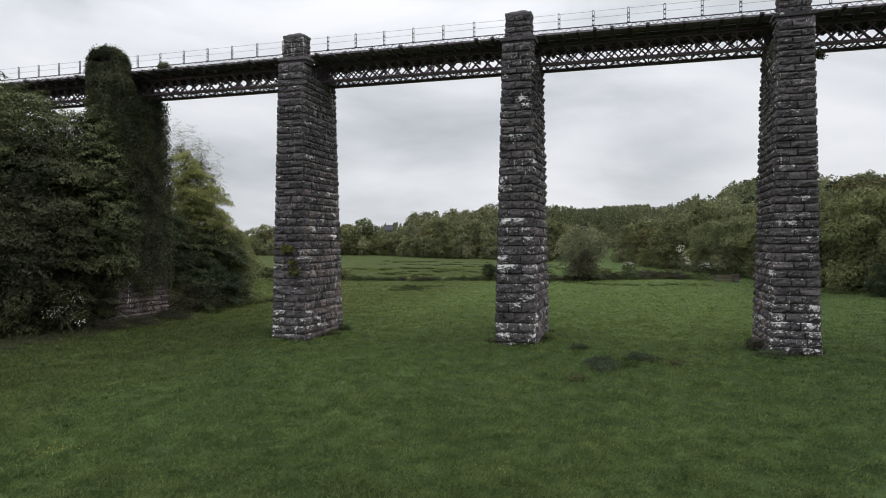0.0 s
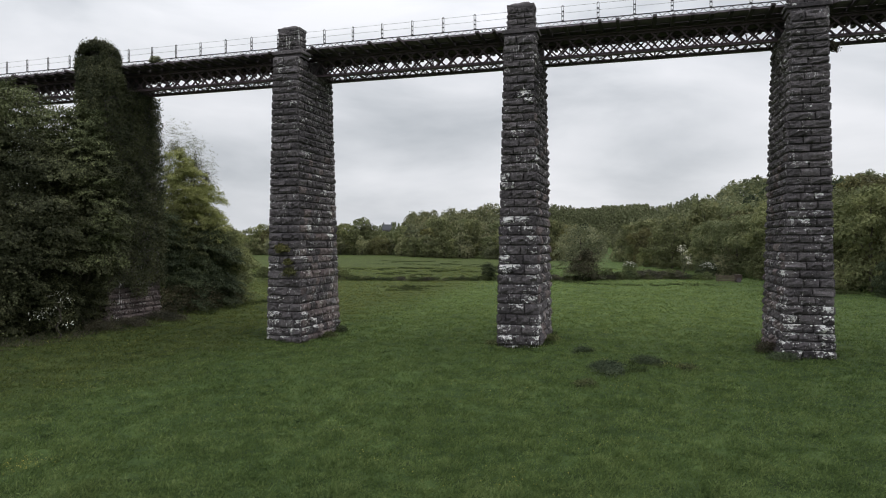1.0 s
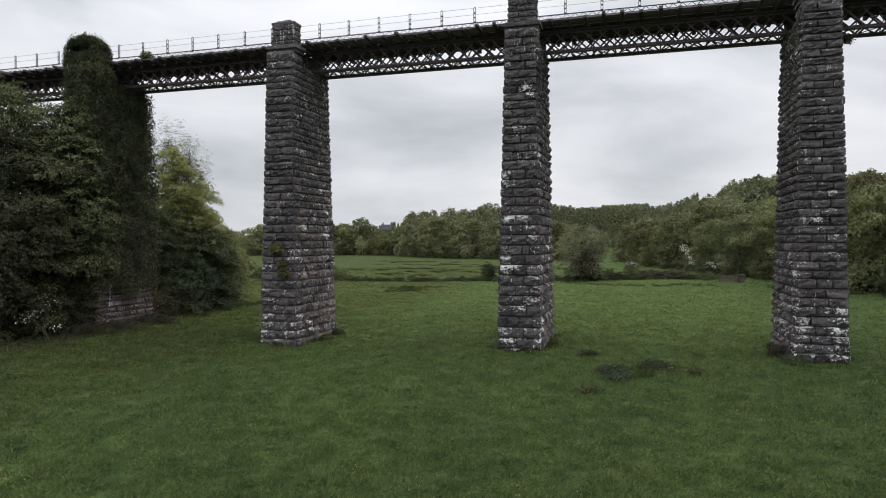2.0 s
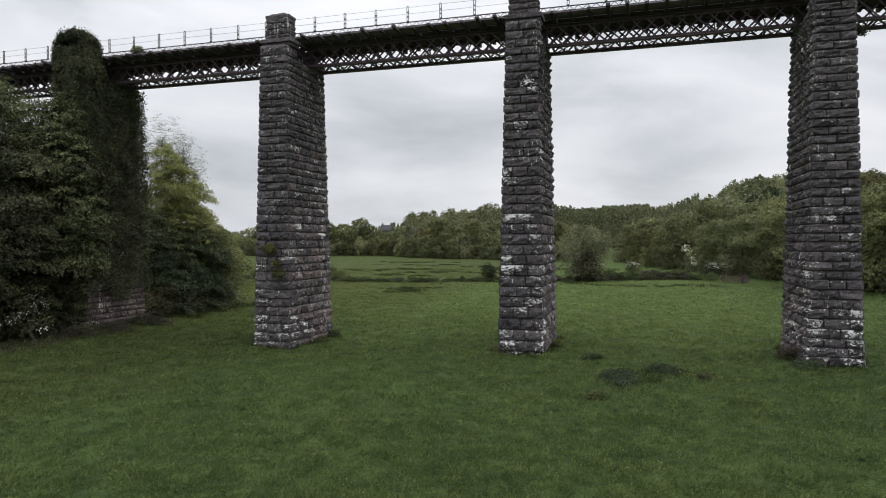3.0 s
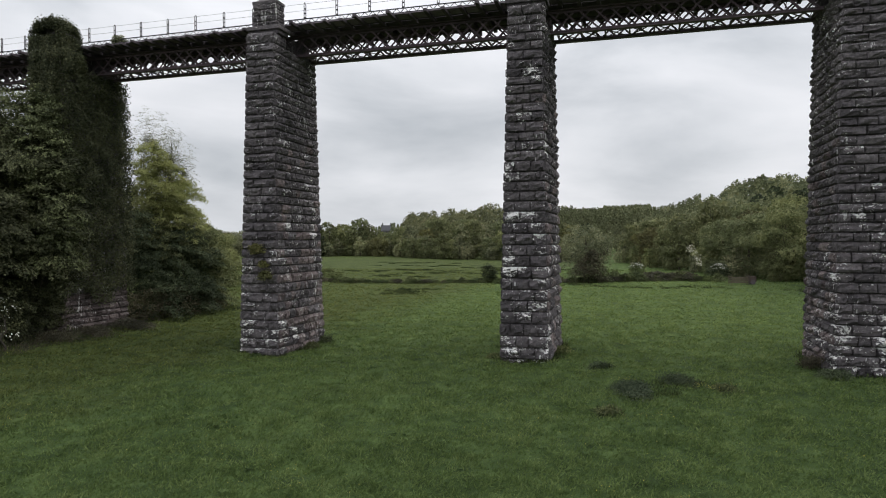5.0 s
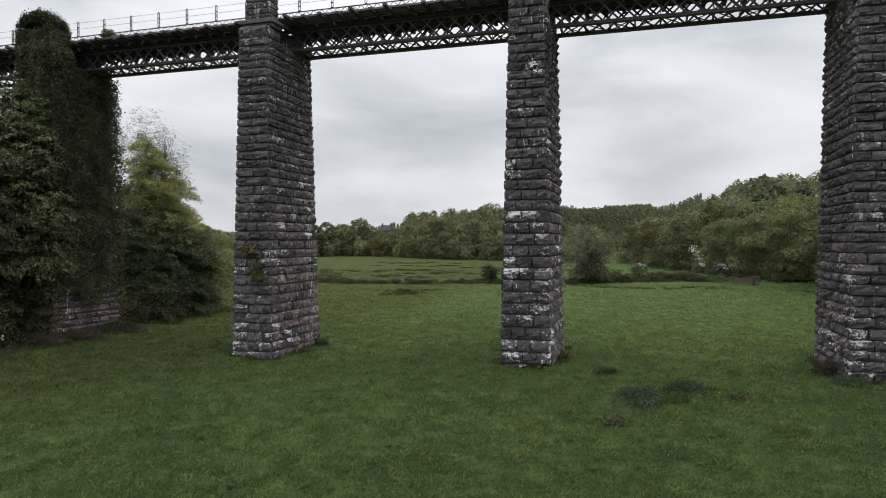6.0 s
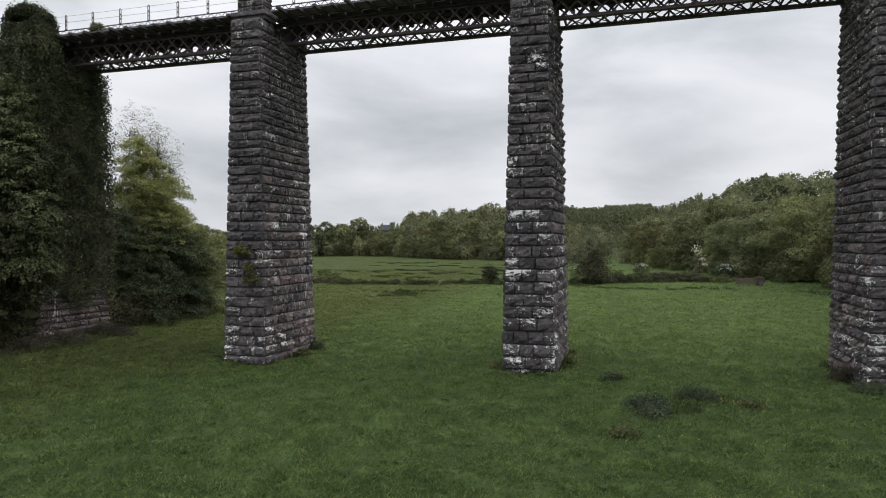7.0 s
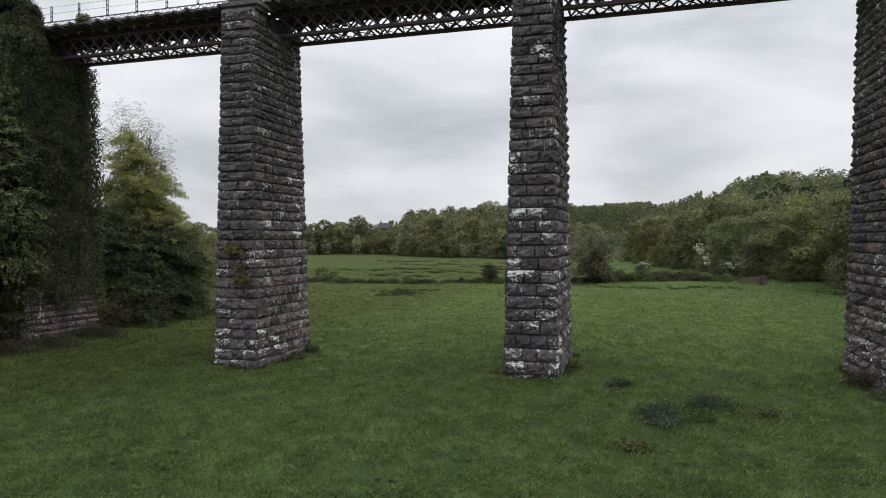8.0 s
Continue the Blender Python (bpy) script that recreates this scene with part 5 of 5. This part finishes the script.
# dark weedy clumps under the spans and at the feet of the piers
for k, (x, y, h, s, mat, nm, lb) in enumerate([
        (-0.8, 27.7, 0.44, 1.6, LEAF_NETTLE, "bramble_clump", "dusky bramble clump with bare stems in the grass"),
        (0.4, 29.3, 0.42, 1.7, LEAF_NETTLE, "nettle_clump", "dusky nettle clump in the grass"),
        (2.1, 28.9, 0.3, 0.7, LEAF_MID, "dock_clump", "thin dock clump in the grass"),
        (-2.7, 32.1, 0.35, 0.7, LEAF_NETTLE, "dock_clump", "small clump of dock leaves in the grass"),
        (-2.1, 24.5, 0.34, 0.8, LEAF_MID, "dock_clump", "clump of broad dock leaves in the grass"),
        (6.7, 32.3, 0.42, 0.7, LEAF_NETTLE, "bramble_clump", "dry bramble tangle at the foot of a pier"),
        (6.4, 34.2, 0.6, 0.7, LEAF_BRAMBLE, "bramble_clump", "dry bramble tangle beside a pier"),
        (-18.9, 37.2, 0.45, 0.6, LEAF_DARK, "nettle_clump", "dark nettles at the foot of a pier"),
        (-18.9, 35.6, 0.4, 0.6, LEAF_MID, "nettle_clump", "low nettles at the foot of a pier"),
        (-4.7, 35.5, 0.4, 0.6, LEAF_MID, "nettle_clump", "low nettles at the foot of a pier"),
        (-7.7, 33.1, 0.3, 0.5, LEAF_MID, "nettle_clump", "low nettles at the foot of a pier"),
        (-31.9, 36.5, 0.75, 1.5, LEAF_BRAMBLE, "nettle_clump", "brownish nettles below the ivied pier"),
        (-32.6, 31.2, 0.7, 1.7, LEAF_BRAMBLE, "nettle_clump", "dusky nettles below the ivied pier"),
        (-32.2, 33.6, 0.7, 1.5, LEAF_BRAMBLE, "nettle_clump", "brownish nettles below the ivied pier")]):
    ob = bush(R(400 + k), nm, lb, mat, h, s, int((190 if k in (1, 2, 3, 4) else 420) * s), 0.07, 7, category=nm.split("_")[0])
    put(ob, x, y, 1.0, 40.0 * k, True)

# stonecrop tufts and a fern growing out of the masonry, and scrub on the deck
for k, (x, y, z, r, mat, nm, lb) in enumerate([
        (-20.5, 32.6, 5.0, 0.4, WALLFLOWER, "stonecrop_tuft", "yellowish stonecrop growing from a stone pier"),
        (-20.0, 32.6, 3.65, 0.38, WALLFLOWER, "stonecrop_tuft", "yellowish stonecrop growing from a stone pier"),
        (-20.1, 32.6, 4.2, 0.22, WALLFLOWER, "stonecrop_tuft", "small stonecrop growing from a stone pier"),
        (8.95, 33.5, 14.85, 0.3, LEAF_BRAMBLE, "fern_tuft", "withered fern growing from the top of a pier"),
        (-31.2, 34.6, 17.6, 0.42, LEAF_GREY, "elder_scrub", "scrub growing on the bridge deck")]):
    rr = R(500 + k)
    v = spray_leaves(rr, [(0, 0, 0, r, r * 0.7, r * 0.7)], int(420 * r), 8, 0.12, 0.09, shell=0.9)
    ob = new(nm, np_mesh(nm, v, quads_of(len(v)), mat))
    ob.location = (x, y, z)
    tagged(ob, lb, "plant")

# rank grass round the feet of the piers
fc = []
for px in PIER_X[1:5]:
    for k in range(150):
        t = rng_g.random()
        side = int(rng_g.integers(4))
        w = half_w(0) + 0.12
        fx, fy = [(px - w + 2 * w * t, 32.85), (px + w, 32.9 + 5.1 * t), (px - w + 2 * w * t, 38.05), (px - w, 32.9 + 5.1 * t)][side]
        fc.append((fx + rng_g.normal() * 0.12, fy + rng_g.normal() * 0.12))
for cx, cy, rad in ((-0.8, 27.7, 0.95), (0.4, 29.3, 1.0), (2.1, 28.9, 0.3), (-2.7, 32.1, 0.5), (-2.1, 24.5, 0.5)):
    for k in range(int(34 * rad)):
        a, q = rng_g.random() * 6.283, rad * math.sqrt(rng_g.random())
        fc.append((cx + math.cos(a) * q * 1.25, cy + math.sin(a) * q))
for k in range(420):
    y = rng_g.uniform(24, 56)
    fc.append((-33.2 - 0.9 * rng_g.random() + (1.2 if y > 40 else 0.0), y))
fc = np.array(fc)
v = tuft_blades(rng_g, fc, np.full(len(fc), 0.22), 12, rng_g.uniform(0.12, 0.32, len(fc)), 0.03)
tagged(new("rank_grass", np_mesh("rank_grass", v, quads_of(len(v)), LEAF_RUSH)), "rank dark grass round the feet of the piers", "grass", kind="stuff")

# brown undergrowth along the edge of the trees, its dark tufts also standing for their shade
uc = np.stack([rng_g.uniform(-35.5, -30.5, 900), rng_g.uniform(21, 35, 900)], 1)
uc = uc[rng_g.random(900) < np.clip((-30.8 - uc[:, 0]) / 3, 0.05, 1)]
v = tuft_blades(rng_g, uc, np.full(len(uc), 0.3), 12, rng_g.uniform(0.12, 0.3, len(uc)), 0.04, 0.9)
tagged(new("undergrowth", np_mesh("undergrowth", v, quads_of(len(v)), LEAF_BRAMBLE)), "brown shaded undergrowth at the edge of the trees", "undergrowth", kind="stuff")

# grass blades, thinning with distance
n = 440000
r = 9.5 * np.exp(rng_g.random(n) * math.log(15))
az = np.radians(-16.5 + 43 * rng_g.uniform(-1, 1, n))
x, y = -1 + np.sin(az) * r, 0.5 + np.cos(az) * r
near = rng_g.random(n) < 0.05
x, y = np.where(near, rng_g.normal(size=n) * 22, x), np.where(near, rng_g.normal(size=n) * 16, y)
r = np.hypot(x + 1, y - 0.5)
clump = np.array([noise.noise((a * 0.8, b * 0.8, 7.0)) + 0.6 * noise.noise((a * 2.6, b * 2.6, 2.0)) for a, b in zip(x, y)])
p = np.stack([x, y, at_ground(x, y) - 0.02], 1)
ln = (0.09 + 0.14 * np.clip(clump + 0.35, 0, 1.3)) * rng_g.uniform(0.6, 1.4, n)
out = np.stack([0.4 + rng_g.normal(size=n) * 0.95, rng_g.normal(size=n) * 0.95, np.ones(n)], 1)
v = leaf_quads(p, out, rng_g.normal(size=(n, 3)) + np.array([0, 0, 0.8]), ln, (0.008 + 0.00095 * r) * rng_g.uniform(0.7, 1.5, n))
tagged(new("grass", np_mesh("grass", v, quads_of(n), BLADE)), "green meadow grass in soft tufts", "grass", kind="stuff")

# broad-leaved weeds
wc = np.stack([rng_g.uniform(-30, 24, 2200), 8 + 52 * rng_g.random(2200) ** 1.1], 1)
wc = wc[rng_g.random(len(wc)) < 0.36]
v = []
for cx, cy in wc:
    k = int(rng_g.integers(9, 20))
    a = rng_g.random(k) * 6.283
    pp = np.stack([cx + np.cos(a) * 0.03, cy + np.sin(a) * 0.03, np.full(k, hz(cx, cy) + 0.02)], 1)
    oo = np.stack([np.cos(a), np.sin(a), rng_g.uniform(0.1, 0.8, k)], 1)
    ll = rng_g.uniform(0.06, 0.15, k) * rng_g.uniform(0.7, 1.3)
    v.append(leaf_quads(pp, oo, np.tile([0, 0, 1.0], (k, 1)) + rng_g.normal(size=(k, 3)) * 0.3, ll, ll * 0.38))
v = np.concatenate(v)
tagged(new("meadow_weeds", np_mesh("meadow_weeds", v, quads_of(len(v)), LEAF_DOCK)), "dock and thistle rosettes scattered in the meadow", "weeds", kind="stuff")

# buttercups in loose patches
FLOWERS = [(-12.6, 17.2, 1.4, 36), (-20.5, 17.5, 1.8, 80), (-23, 19.5, 1.8, 50), (-13.5, 19.5, 1.2, 24), (-9, 15.5, 1.3, 40), (-6.5, 13.2, 1.2, 40), (-1, 16.5, 1.6, 40), (-2.5, 12.6, 0.9, 40),
           (1.4, 28.9, 0.45, 90), (-1.3, 29.4, 0.5, 50), (-0.6, 24.3, 0.5, 26), (-15.2, 10.7, 0.8, 90), (2.6, 29.4, 0.4, 14), (-27, 30, 3, 120), (-29.5, 25.5, 2.5, 110), (-30, 39, 2.5, 80), (3, 21, 2.5, 35), (-4.5, 21.5, 2.5, 40), (-16, 29, 3, 40)]
v = []
for cx, cy, s, k in FLOWERS:
    fx, fy = cx + rng_g.normal(size=k) * s * 0.8, cy + rng_g.normal(size=k) * s * 0.5
    fp = np.stack([fx, fy, at_ground(fx, fy) + rng_g.uniform(0.06, 0.2, k)], 1)
    fo = rng_g.normal(size=(k, 3)) * np.array([1, 1, 0.3])
    fl = rng_g.uniform(0.022, 0.036, k)
    v.append(leaf_quads(fp, fo, np.tile([0, 0, 1.0], (k, 1)), fl, fl))
v = np.concatenate(v)
tagged(new("buttercups", np_mesh("buttercups", v, quads_of(len(v)), BUTTERCUP)), "yellow buttercups in loose patches in the grass", "flowers", kind="stuff")
